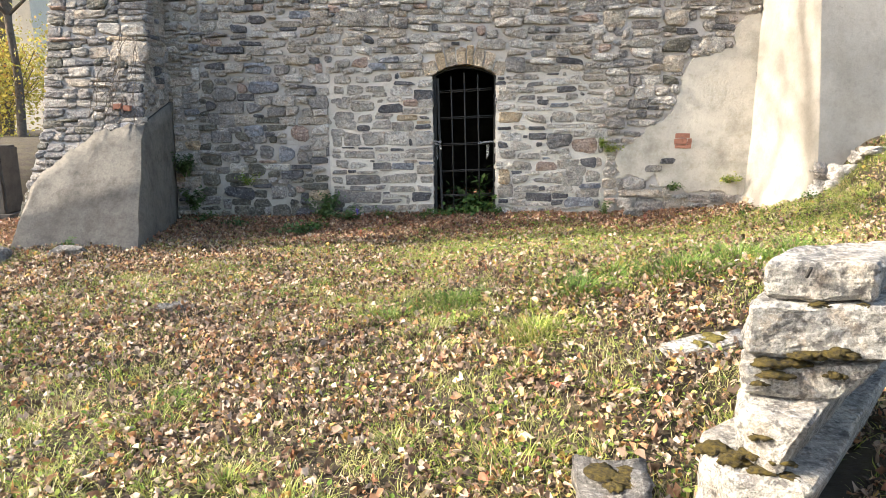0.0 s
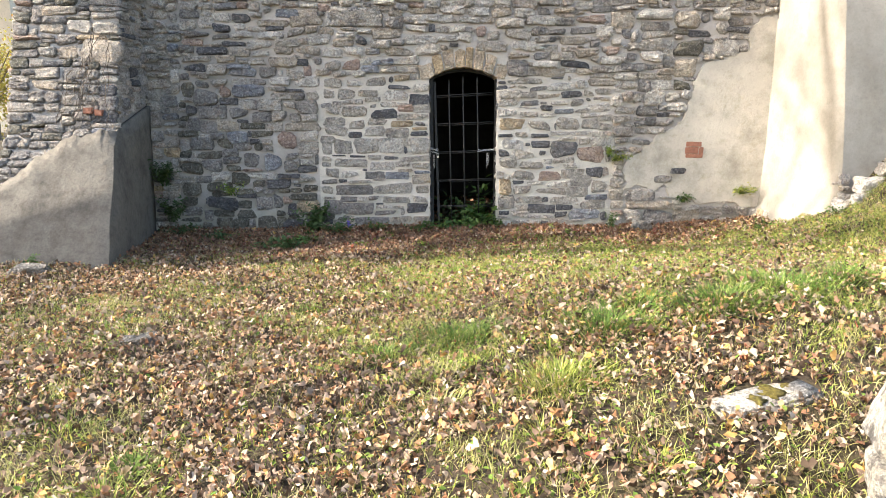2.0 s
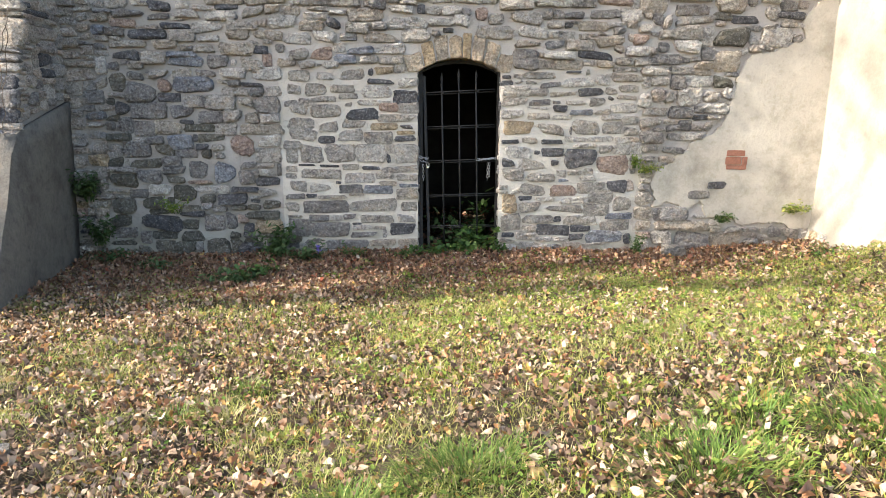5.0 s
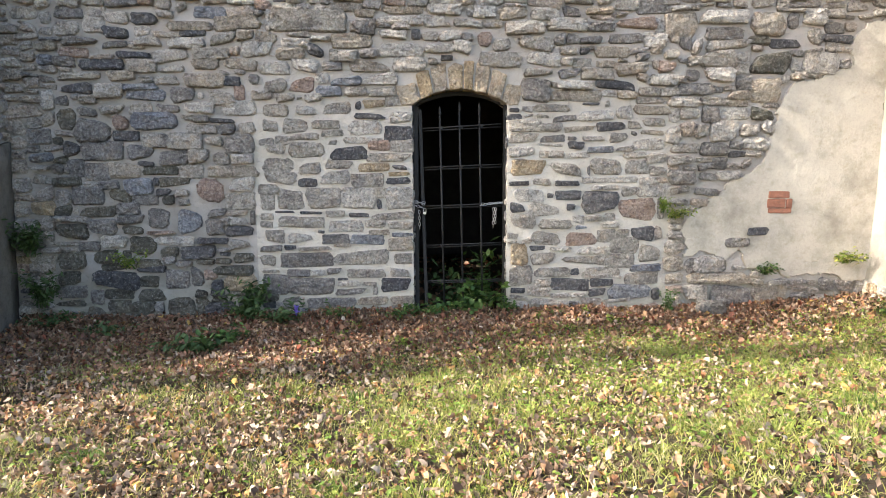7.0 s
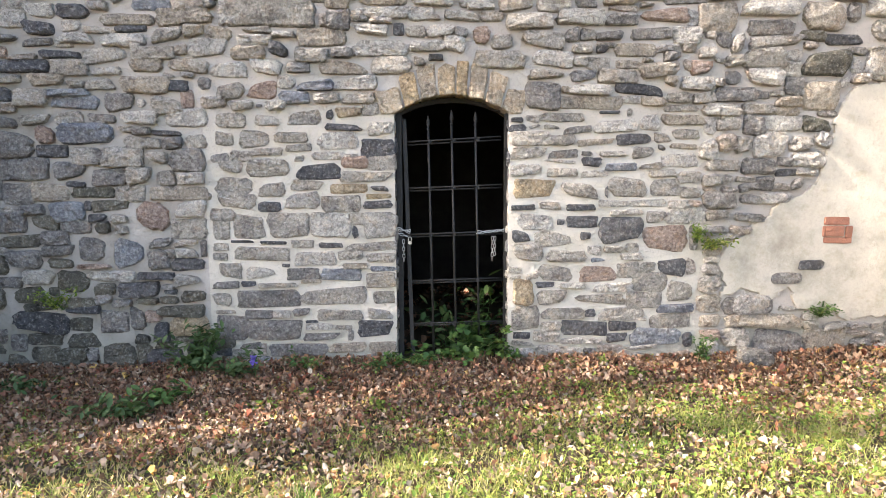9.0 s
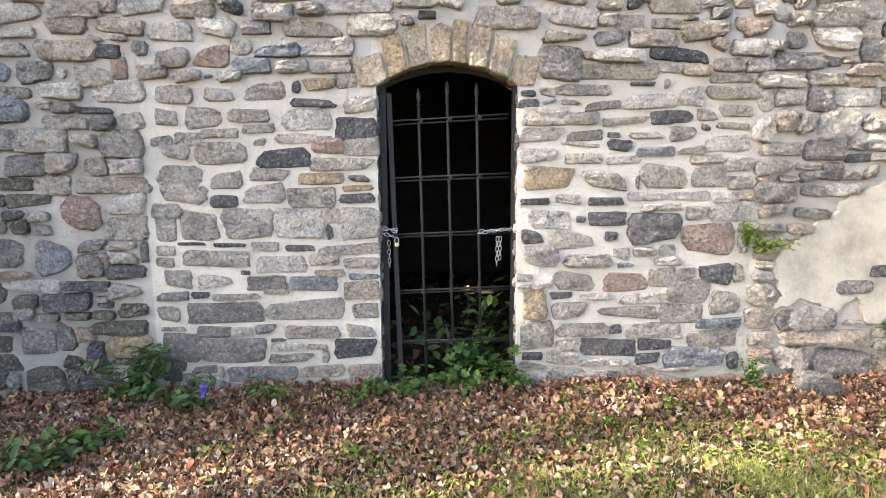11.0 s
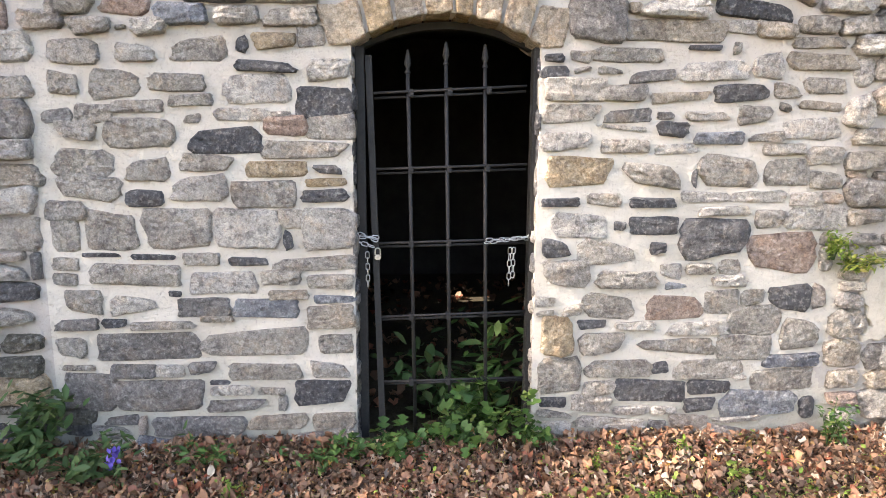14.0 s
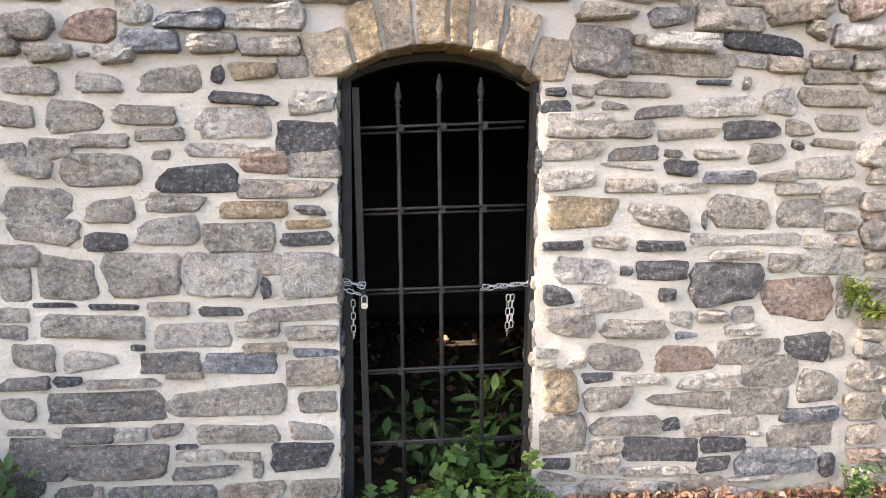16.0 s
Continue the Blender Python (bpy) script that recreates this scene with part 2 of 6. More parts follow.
DEADLEAF = leafy_mat("dead_leaf", [(0.0, (0.07, 0.047, 0.032)), (0.28, (0.15, 0.095, 0.062)), (0.40, (0.34, 0.235, 0.165)), (0.48, (0.45, 0.335, 0.24)), (0.60, (0.56, 0.435, 0.315)),
                                   (0.74, (0.44, 0.25, 0.13)), (0.85, (0.34, 0.15, 0.08)), (0.91, (0.58, 0.38, 0.10)), (0.96, (0.57, 0.49, 0.40)), (1.0, (0.20, 0.15, 0.11))], 0.2, 0.7)
REDLEAF = leafy_mat("damp_dead_leaf", [(0.0, (0.09, 0.055, 0.038)), (0.25, (0.19, 0.105, 0.065)), (0.45, (0.29, 0.155, 0.09)), (0.62, (0.32, 0.175, 0.105)), (0.78, (0.37, 0.245, 0.16)), (0.90, (0.30, 0.085, 0.045)), (1.0, (0.14, 0.09, 0.065))], 0.2, 0.65)
GRASS = leafy_mat("grass_blade", [(0.0, (0.10, 0.17, 0.03)), (0.35, (0.24, 0.31, 0.055)), (0.65, (0.41, 0.435, 0.09)), (0.85, (0.50, 0.48, 0.14)), (1.0, (0.58, 0.50, 0.26))], 0.4)
STRAW = leafy_mat("dry_grass_blade", [(0.0, (0.22, 0.27, 0.06)), (0.4, (0.38, 0.38, 0.12)), (0.75, (0.52, 0.47, 0.22)), (1.0, (0.60, 0.52, 0.32))], 0.35)
CLOVER = leafy_mat("clover_leaf", [(0.0, (0.12, 0.22, 0.03)), (0.5, (0.22, 0.31, 0.055)), (0.8, (0.32, 0.37, 0.085)), (1.0, (0.42, 0.41, 0.12))], 0.4)
TUFT = leafy_mat("lush_grass", [(0.0, (0.08, 0.16, 0.03)), (0.5, (0.14, 0.24, 0.045)), (0.85, (0.26, 0.35, 0.08)), (1.0, (0.42, 0.42, 0.14))], 0.4)
IVY = leafy_mat("green_leaf", [(0.0, (0.035, 0.085, 0.02)), (0.5, (0.065, 0.14, 0.032)), (0.85, (0.13, 0.215, 0.05)), (1.0, (0.27, 0.30, 0.09))], 0.3, 0.5)
WEED = leafy_mat("dark_weed_leaf", [(0.0, (0.035, 0.075, 0.025)), (0.6, (0.07, 0.13, 0.04)), (1.0, (0.13, 0.18, 0.07))], 0.3, 0.55)
YELLOWLEAF = leafy_mat("autumn_leaf", [(0.0, (0.36, 0.28, 0.06)), (0.5, (0.50, 0.43, 0.10)), (0.8, (0.34, 0.37, 0.09)), (1.0, (0.42, 0.20, 0.07))], 0.5)
PETAL = leafy_mat("violet_petal", [(0.0, (0.16, 0.11, 0.48)), (1.0, (0.24, 0.17, 0.60))], 0.3)


# ---- builders ----
def mesh_of(name, verts, faces, mat=None, smooth=False):
    me = bpy.data.meshes.new(name)
    me.from_pydata([tuple(v) for v in verts], [], [tuple(int(i) for i in f) for f in faces])
    if mat:
        me.materials.append(mat)
    if smooth:
        me.shade_smooth()
    return me


def part(name, bm, material, parent, label="", smooth=False):
    me = bpy.data.meshes.new(name)
    bm.to_mesh(me)
    bm.free()
    me.materials.append(material)
    if smooth:
        me.shade_smooth()
    ob = new(name, me)
    ob.parent = parent
    return tagged(ob, label)


def thing(name, at, label, category, group="", kind=""):
    ob = new(name)
    ob.location = at
    ob.empty_display_size = 0.1
    return tagged(ob, label, category, group, kind)


def prism(points, y0, y1, bm=None):
    """A polygon in the plane of the wall (x, z), thick from y0 to y1."""
    bm = bm or bmesh.new()
    a = [bm.verts.new((x, y0, z)) for x, z in points]
    b = [bm.verts.new((x, y1, z)) for x, z in points]
    n = len(a)
    bm.faces.new(a)
    bm.faces.new(b[::-1])
    for i in range(n):
        bm.faces.new((a[i], b[i], b[(i + 1) % n], a[(i + 1) % n]))
    bmesh.ops.recalc_face_normals(bm, faces=bm.faces)
    return bm


def box(x0, y0, z0, x1, y1, z1, bevel=0.0, bm=None, cuts=0, rough=0.0, seed=0):
    bm = bm or bmesh.new()
    g = bmesh.ops.create_cube(bm, size=1, matrix=Matrix.Translation(((x0 + x1) / 2, (y0 + y1) / 2, (z0 + z1) / 2)) @ Matrix.Diagonal((x1 - x0, y1 - y0, z1 - z0, 1)))
    if bevel:
        es = list({e for v in g["verts"] for e in v.link_edges})
        bmesh.ops.bevel(bm, geom=es, offset=bevel, segments=2, affect="EDGES")
    if cuts:
        bmesh.ops.subdivide_edges(bm, edges=bm.edges[:], cuts=cuts, use_grid_fill=True)
        for v in bm.verts:
            v.co += noise.noise_vector(v.co * 5 + Vector((seed * 7.3, 0, 0))) * rough + noise.noise_vector(v.co * 17 + Vector((0, seed * 3.1, 0))) * rough * 0.35
    return bm


def rod(a, b, r, n=8, bm=None):
    bm = bm or bmesh.new()
    a, b = Vector(a), Vector(b)
    q = (b - a).to_track_quat("Z", "Y").to_matrix().to_4x4()
    bmesh.ops.create_cone(bm, cap_ends=True, segments=n, radius1=r, radius2=r, depth=(b - a).length, matrix=Matrix.Translation((a + b) / 2) @ q)
    return bm


# ---- the plan ----
WALL_Y, CORNER_L, CORNER_R = 8.74, -3.55, 4.21
DOOR_L, DOOR_R, SPRING, APEX, SILL = -0.06, 0.785, 2.05, 2.185, 0.0
JOINT_1, JOINT_2 = -1.45, 2.26


def sig(v):
    return 1.0 / (1.0 + np.exp(-np.clip(v, -60, 60)))


def ground_z(x, y):
    """Height of the lawn: nearly level before the wall, a low hump and a bank rising to the right."""
    x, y = np.asarray(x, float), np.asarray(y, float)
    z = 0.04 + 0.5 * sig((x - 0.4) / 0.6) * np.exp(-((y - 4.3) / 2.1) ** 2)
    z = z + 1.1 * sig((-x - 6.0) / 0.3) * sig((y - 9.8) / 0.3)
    z = z + 0.66 * sig((x - 3.85) / 0.33) * np.exp(-((y - 6.7) / 1.5) ** 2) + 0.68 * sig((x - 4.55) / 0.14) * np.exp(-((y - 7.5) / 1.0) ** 2)
    z = z + 0.13 * np.exp(-((8.74 - y) / 0.5) ** 2) * sig((y - 3) / 0.5) + 0.12 * np.exp(-((x + 4.0) / 1.1) ** 2 - ((y - 7.0) / 0.8) ** 2)
    z = z - 0.13 * np.exp(-((x - 1.5) / 0.5) ** 2 - ((y - 2.45) / 0.5) ** 2)
    z = z + 0.018 * np.sin(2.1 * x + 0.7 * y) * np.cos(1.7 * y - 0.6 * x) + 0.010 * np.sin(5.3 * x - 2.2 * y + 1) * np.cos(4.1 * y + 1.3 * x)
    z = z + 0.012 * np.sin(9.7 * x + 3.1 * np.sin(2.3 * y)) * np.cos(8.3 * y + 2.7 * np.sin(1.9 * x))
    return z


def patch_noise(x, y, f, s):
    """Smooth cloudy values from 0 to 1 over the lawn."""
    v = np.sin(f * x * 1.0 + 1.3 * s + 1.7 * np.sin(f * 0.61 * y + s)) + np.sin(f * 0.83 * y - 2.1 * s + 1.9 * np.sin(f * 0.47 * x - s)) + 0.6 * np.sin(f * 1.9 * (x + y) + 3 * s) + 0.5 * np.sin(f * 2.7 * (x - 0.7 * y) - s)
    return 0.5 + v / 6.2


def build_ground():
    xs = np.unique(np.concatenate([np.linspace(-7, 7, 197), np.array([-400, -150, -60, -30, -18, -12, -9.5, -8, 8, 9.5, 12, 18, 30, 60, 150, 400.0])]))
    ys = np.unique(np.concatenate([np.linspace(-2, 9.0, 155), np.array([-400, -150, -60, -30, -15, -8, -5, -3, 10, 12, 15, 20, 30, 60, 150, 400.0])]))
    X, Y = np.meshgrid(xs, ys)
    Z = ground_z(X, Y)
    n, m = X.shape
    idx = np.arange(n * m).reshape(n, m)
    faces = np.stack([idx[:-1, :-1], idx[:-1, 1:], idx[1:, 1:], idx[1:, :-1]], -1).reshape(-1, 4)
    ob = new("ground", mesh_of("ground", np.stack([X, Y, Z], -1).reshape(-1, 3), faces, SOIL, True))
    return tagged(ob, "uneven autumn lawn of dark soil under fallen leaves", "ground", kind="structure")


ground = build_ground()


def arc(x0, x1, spring, apex, n=14):
    """Points of a flat arch from right to left."""
    w, r = (x1 - x0) / 2, apex - spring
    R = (w * w + r * r) / (2 * r)
    cx, cz, a = (x0 + x1) / 2, apex - R, math.asin(w / R)
    return [(cx + R * math.sin(a - 2 * a * i / n), cz + R * math.cos(a - 2 * a * i / n)) for i in range(n + 1)]


WALL_TOP = 4.6
outline = [(-4.9, -0.4), (DOOR_L, -0.4)] + arc(DOOR_L, DOOR_R, SPRING, APEX)[::-1] + [(DOOR_R, -0.4), (8.6, -0.4), (8.6, WALL_TOP), (-4.9, WALL_TOP)]
rebate = [(-4.9, -0.4), (DOOR_L - 0.3, -0.4), (DOOR_L - 0.3, 2.5), (DOOR_R + 0.3, 2.5), (DOOR_R + 0.3, -0.4), (8.6, -0.4), (8.6, WALL_TOP), (-4.9, WALL_TOP)]
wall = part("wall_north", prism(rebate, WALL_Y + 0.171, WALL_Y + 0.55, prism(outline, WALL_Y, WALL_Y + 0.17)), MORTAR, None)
tagged(wall, "old rubble stone wall with pale lime mortar and an arched doorway", "wall", kind="structure")

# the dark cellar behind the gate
# out-of-view slit, placed so a sun patch falls on the cellar floor
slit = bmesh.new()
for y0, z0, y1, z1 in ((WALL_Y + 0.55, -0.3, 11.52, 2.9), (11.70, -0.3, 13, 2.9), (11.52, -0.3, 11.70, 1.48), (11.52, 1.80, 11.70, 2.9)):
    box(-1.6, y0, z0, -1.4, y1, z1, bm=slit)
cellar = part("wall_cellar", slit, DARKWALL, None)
tagged(cellar, "dark cellar side wall with an unseen slit that lets the sun in", "wall", kind="structure")
tagged(part("wall_cellar_side", box(2.2, WALL_Y + 0.55, -0.3, 2.4, 13, 2.9), DARKWALL, None), "dark cellar side wall behind the gate", "wall", kind="structure")
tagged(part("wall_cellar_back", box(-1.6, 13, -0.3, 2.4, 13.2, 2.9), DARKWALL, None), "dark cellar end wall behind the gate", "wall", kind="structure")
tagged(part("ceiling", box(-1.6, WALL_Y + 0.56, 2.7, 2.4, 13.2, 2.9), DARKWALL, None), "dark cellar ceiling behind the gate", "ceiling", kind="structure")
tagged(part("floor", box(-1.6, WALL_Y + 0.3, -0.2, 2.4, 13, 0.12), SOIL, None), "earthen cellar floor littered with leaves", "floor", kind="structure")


# ---- buttress, pier and plaster ----
def buttress_y(z):
    """How far out the front of the buttress stands at a height: a flared toe, then a steeper face."""
    return 6.88 + (z - 0.1) * 0.66 if z < 1.45 else 7.77 + (z - 1.45) * 0.31


def front_x(z):
    """The inner edge of the buttress' front: it flares a little towards the foot."""
    return -3.29 - 0.15 * (min(z, 1.45) - 0.1)


def toe_top(u):
    """Height of the broken upper edge of the render at u across the front, from the outer side to the inner corner."""
    return float(np.interp(u, (0.0, 0.03, 0.15, 0.39, 0.52, 0.68, 1.0), (0.25, 0.72, 0.95, 1.16, 1.29, 1.37, 1.43)))


def build_buttress():
    th = thing("buttress", (-4.2, 7.8, 0), "sloping rubble stone buttress with a cement-rendered flared toe", "buttress")
    bm = bmesh.new()
    zs = [-0.3, 0.1, 0.8, 1.45, 2.2, 3.0, 3.8, 4.55]
    rows = []
    for z in zs:
        y = buttress_y(z)
        rows.append([bm.verts.new(p) for p in ((-4.66, 8.9, z), (-4.66, y + 0.03, z), (front_x(z) - 0.03, y + 0.03, z), (-3.62 + 0.04 * z, 8.9, z))])
    for a, b in zip(rows, rows[1:]):
        for i in range(4):
            bm.faces.new((a[i], a[(i + 1) % 4], b[(i + 1) % 4], b[i]))
    bm.faces.new(rows[-1])
    bmesh.ops.recalc_face_normals(bm, faces=bm.faces)
    core = part("core", bm, MORTAR, th)
    core.matrix_parent_inverse = th.matrix_basis.inverted()
    # the render over the toe, its upper edge broken away in a curve towards the outer side
    bm = bmesh.new()
    n = 26
    cols = []
    for i in range(n + 1):
        u = i / n
        top = toe_top(u) + 0.022 * math.sin(23 * u) + 0.014 * math.sin(57 * u + 1)
        col = []
        for j in range(9):
            z = -0.1 + (top + 0.1) * j / 8
            x = -4.62 + u * (front_x(z) + 4.62)
            col.append(bm.verts.new((x + 0.010 * math.sin(9 * z), buttress_y(z) - 0.035 + noise.noise((x * 3, z * 3, 2)) * 0.02 + noise.noise((x * 11, z * 11, 2)) * 0.008, z)))
        cols.append(col)
    for a, b in zip(cols, cols[1:]):
        for j in range(8):
            bm.faces.new((a[j], b[j], b[j + 1], a[j + 1]))
    side = []
    for k in range(1, 12):
        u = k / 11
        col = []
        for j in range(9):
            z0 = -0.1 + (1.45 + 0.1) * j / 8
            z = -0.1 + (1.45 + 0.1 + 0.28 * u) * j / 8
            y = buttress_y(z0) - 0.035
            yy = y + (8.70 - y) * u
            xx = front_x(z0) + (-3.60 + 0.04 * z - front_x(z0)) * u
            col.append(bm.verts.new((xx + 0.014 * noise.noise((yy * 3, z * 3, 5)), yy, z)))
        side.append(col)
    prev = cols[-1]
    for col in side:
        for j in range(8):
            bm.faces.new((prev[j], col[j], col[j + 1], prev[j + 1]))
        prev = col
    bmesh.ops.recalc_face_normals(bm, faces=bm.faces)
    for v, w in zip(cols[-1], cols[-1][1:]):
        bm.edges.get((v, w)).smooth = False
    toe = part("render_toe", bm, PLASTER_GREY, th, "weathered grey cement render", True)
    toe.matrix_parent_inverse = th.matrix_basis.inverted()
    s = toe.modifiers.new("thick", "SOLIDIFY")
    s.thickness, s.offset = 0.05, -1
    return th


buttress = build_buttress()


def pier_y(z):
    """The pier's front leans back a little towards the top."""
    return 7.16 + 0.15 * (z - 0.5)


def build_pier():
    """The plastered block on the right: its bright flank faces the sun, its front lies in shade."""
    bm = bmesh.new()
    zs = np.linspace(-0.3, 4.6, 30)
    grid = []
    for k in range(10):
        col = []
        for z in zs:
            y = pier_y(z) + (8.9 - pier_y(z)) * k / 9
            x = 4.28 - 0.05 * (y - 7.4) - 0.10 * math.exp(-max(0, z - 0.2) / 0.35) + 0.012 * noise.noise((y * 2, z * 2, 7))
            col.append(bm.verts.new((x, y, z)))
        grid.append(col)
    for a, b in zip(grid, grid[1:]):
        for j in range(len(zs) - 1):
            bm.faces.new((a[j], a[j + 1], b[j + 1], b[j]))
    front = [grid[0]]
    for x in (4.6, 5.2, 6.2, 8.6):
        front.append([bm.verts.new((x, pier_y(z) + 0.01 * noise.noise((x, z, 3)), z)) for z in zs])
    for a, b in zip(front, front[1:]):
        for j in range(len(zs) - 1):
            bm.faces.new((a[j], a[j + 1], b[j + 1], b[j]))
    back = [bm.verts.new((8.6, 8.9, z)) for z in zs]
    for a, b in ((front[-1], back), (back, grid[-1])):
        for j in range(len(zs) - 1):
            bm.faces.new((a[j], a[j + 1], b[j + 1], b[j]))
    bm.faces.new([c[-1] for c in grid] + [back[-1]] + [c[-1] for c in front[:0:-1]])
    bmesh.ops.recalc_face_normals(bm, faces=bm.faces)
    ob = part("wall_pier", bm, PLASTER_CREAM, None, "", True)
    bpy.context.view_layer.update()
    for p in ob.data.polygons:
        p.use_smooth = abs(p.normal.x) > 0.8
    return tagged(ob, "cream plastered pier with a crumbling flaked foot", "wall", kind="structure")


pier = build_pier()

# the plaster left on the wall beside the pier
EDGE = [(4.25, 0.47), (4.02, 0.42), (3.75, 0.50), (3.47, 0.46), (3.2, 0.54), (3.03, 0.58), (2.95, 0.70), (2.78, 0.62), (2.6, 0.72), (2.45, 0.66), (2.40, 0.83), (2.44, 1.03), (2.62, 1.18),
        (2.80, 1.33), (3.02, 1.45), (3.16, 1.63), (3.20, 1.85), (3.28, 2.12), (3.36, 2.22), (3.58, 2.27), (3.80, 2.36), (3.92, 2.40), (3.88, 2.62), (4.0, 2.74), (4.25, 2.8)]


def ragged(points, step, amount, seed):
    out = []
    for i, (a, b) in enumerate(zip(points, points[1:] + points[:1])):
        a, b = Vector(a), Vector(b)
        n = max(1, int((b - a).length / step))
        for k in range(n):
            p = a.lerp(b, k / n)
            w = noise.noise_vector((p.x * 9, p.y * 9, seed)) * amount + noise.noise_vector((p.x * 31, p.y * 31, seed)) * amount * 0.5
            out.append((p.x + w.x, p.y + w.y))
    return out


def patch_sheet(points, y, depth, inset):
    """A sheet with a bevelled, ragged edge."""
    bm = bmesh.new()
    rings = []
    for k, (d, dep) in enumerate(((0, 0.012), (0, -depth * 0.7), (inset, -depth))):
        ring = []
        n = len(points)
        for i, p in enumerate(points):
            a, b = Vector(points[i - 1]), Vector(points[(i + 1) % n])
            t = (b - a).normalized()
            nrm = Vector((t.y, -t.x))
            ring.append(bm.verts.new((p[0] + nrm.x * d, y + dep, p[1] + nrm.y * d)))
        rings.append(ring)
    for a, b in zip(rings, rings[1:]):
        for i in range(len(a)):
            bm.faces.new((a[i], a[(i + 1) % len(a)], b[(i + 1) % len(a)], b[i]))
    rim = [bm.edges.get((rings[-1][i - 1], rings[-1][i])) for i in range(len(points))]
    bmesh.ops.triangle_fill(bm, use_beauty=True, edges=rim)
    bmesh.ops.recalc_face_normals(bm, faces=bm.faces)
    return bm


EDGE_R = ragged(EDGE, 0.022, 0.055, 4.0)
if sum(a[0] * b[1] - b[0] * a[1] for a, b in zip(EDGE_R, EDGE_R[1:] + EDGE_R[:1])) > 0:
    EDGE_R = EDGE_R[::-1]
plaster = part("plaster_patch", patch_sheet(EDGE_R, WALL_Y, 0.026, 0.006), PLASTER_PATCH, wall, "ochre-grey plaster remnant with ragged edges")


def in_poly(x, z, poly):
    c = False
    for (x1, z1), (x2, z2) in zip(poly, poly[1:] + poly[:1]):
        if (z1 > z) != (z2 > z) and x < (x2 - x1) * (z - z1) / (z2 - z1) + x1:
            c = not c
    return c


# ---- gate ----
def build_gate():
    GY = 8.84
    th = thing("iron_gate", (0.4, GY, 0.1), "black wrought-iron gate with spear-tipped bars, chained shut", "gate")
    inv = Matrix.Translation((0.4, GY, 0.1)).inverted()

    def add(name, bm, label="", mat=IRON, smooth=False):
        for v in bm.verts:
            v.co.x, v.co.z = 0.13 + (v.co.x - 0.13) * 0.973, 1.62 + (v.co.z - 1.62) * 0.973
        p = part(name, bm, mat, th, label, smooth)
        p.matrix_parent_inverse = inv
        return p
    add("jamb_post", box(-0.055, GY - 0.02, 0.02, -0.012, GY + 0.04, 2.06, 0.004))
    add("jamb_post", box(0.778, GY - 0.06, 0.02, 0.826, GY + 0.02, 2.06, 0.004))
    top = bmesh.new()
    a = arc(-0.055, 0.812, 2.06, 2.19, 12)
    inn = arc(-0.02, 0.78, 2.06, 2.155, 12)
    prism(a + inn[::-1], GY + 0.06, GY + 0.12, top)
    add("arched_head", top)
    # the hanging leaf leans a little
    bm = bmesh.new()
    prism([(-0.008, 2.02), (0.022, 2.02), (0.072, 0.12), (0.042, 0.12)], GY - 0.02, GY + 0.02, bm)
    add("leaf_stile", bm)
    for x, top_z in ((0.19, 2.05), (0.37, 2.09), (0.555, 2.08)):
        lean = 0.035
        add("upright_bar", rod((x, GY, top_z - 0.10), (x + lean, GY, 0.14), 0.0095, 8), smooth=True)
        bm = bmesh.new()
        prof = [(0.0095, -0.11), (0.016, -0.105), (0.0095, -0.095), (0.008, -0.085), (0.017, -0.065), (0.012, -0.035), (0.006, -0.008), (0.0075, -0.004), (0.0, 0.0)]
        rings = [[bm.verts.new((x + r * math.cos(q * math.pi / 4), GY + r * 0.8 * math.sin(q * math.pi / 4), top_z + h)) for q in range(8)] for r, h in prof[:-1]]
        for r1, r2 in zip(rings, rings[1:]):
            for q in range(8):
                bm.faces.new((r1[q], r1[(q + 1) % 8], r2[(q + 1) % 8], r2[q]))
        tip = bm.verts.new((x, GY, top_z))
        for q in range(8):
            bm.faces.new((rings[-1][q], rings[-1][(q + 1) % 8], tip))
        add("spear_tip", bm, smooth=True)
    for zl, zr, xl, xr in ((1.84, 1.875, 0.02, 0.755), (1.485, 1.505, 0.03, 0.765), (1.125, 1.14, 0.04, 0.775), (0.755, 0.77, 0.05, 0.785), (0.415, 0.42, 0.06, 0.80)):
        add("cross_bar", rod((xl, GY - 0.013, zl + 0.008), (xr, GY - 0.013, zr + 0.014), 0.0065, 8), smooth=True)
        add("cross_bar", rod((xl, GY + 0.013, zl - 0.014), (xr, GY + 0.013, zr - 0.010), 0.0065, 8), smooth=True)
        for bx in (0.205, 0.39, 0.575):
            t = (bx - xl) / (xr - xl)
            z = zl + (zr - zl) * t
            add("clamp", box(bx - 0.013, GY - 0.022, z - 0.017, bx + 0.013, GY + 0.022, z + 0.020, 0.004))
    for z in (1.75, 0.45):
        add("hinge", rod((0.785, GY - 0.035, z - 0.05), (0.785, GY - 0.035, z + 0.05), 0.014, 8), smooth=True)
    return th


gate = build_gate()


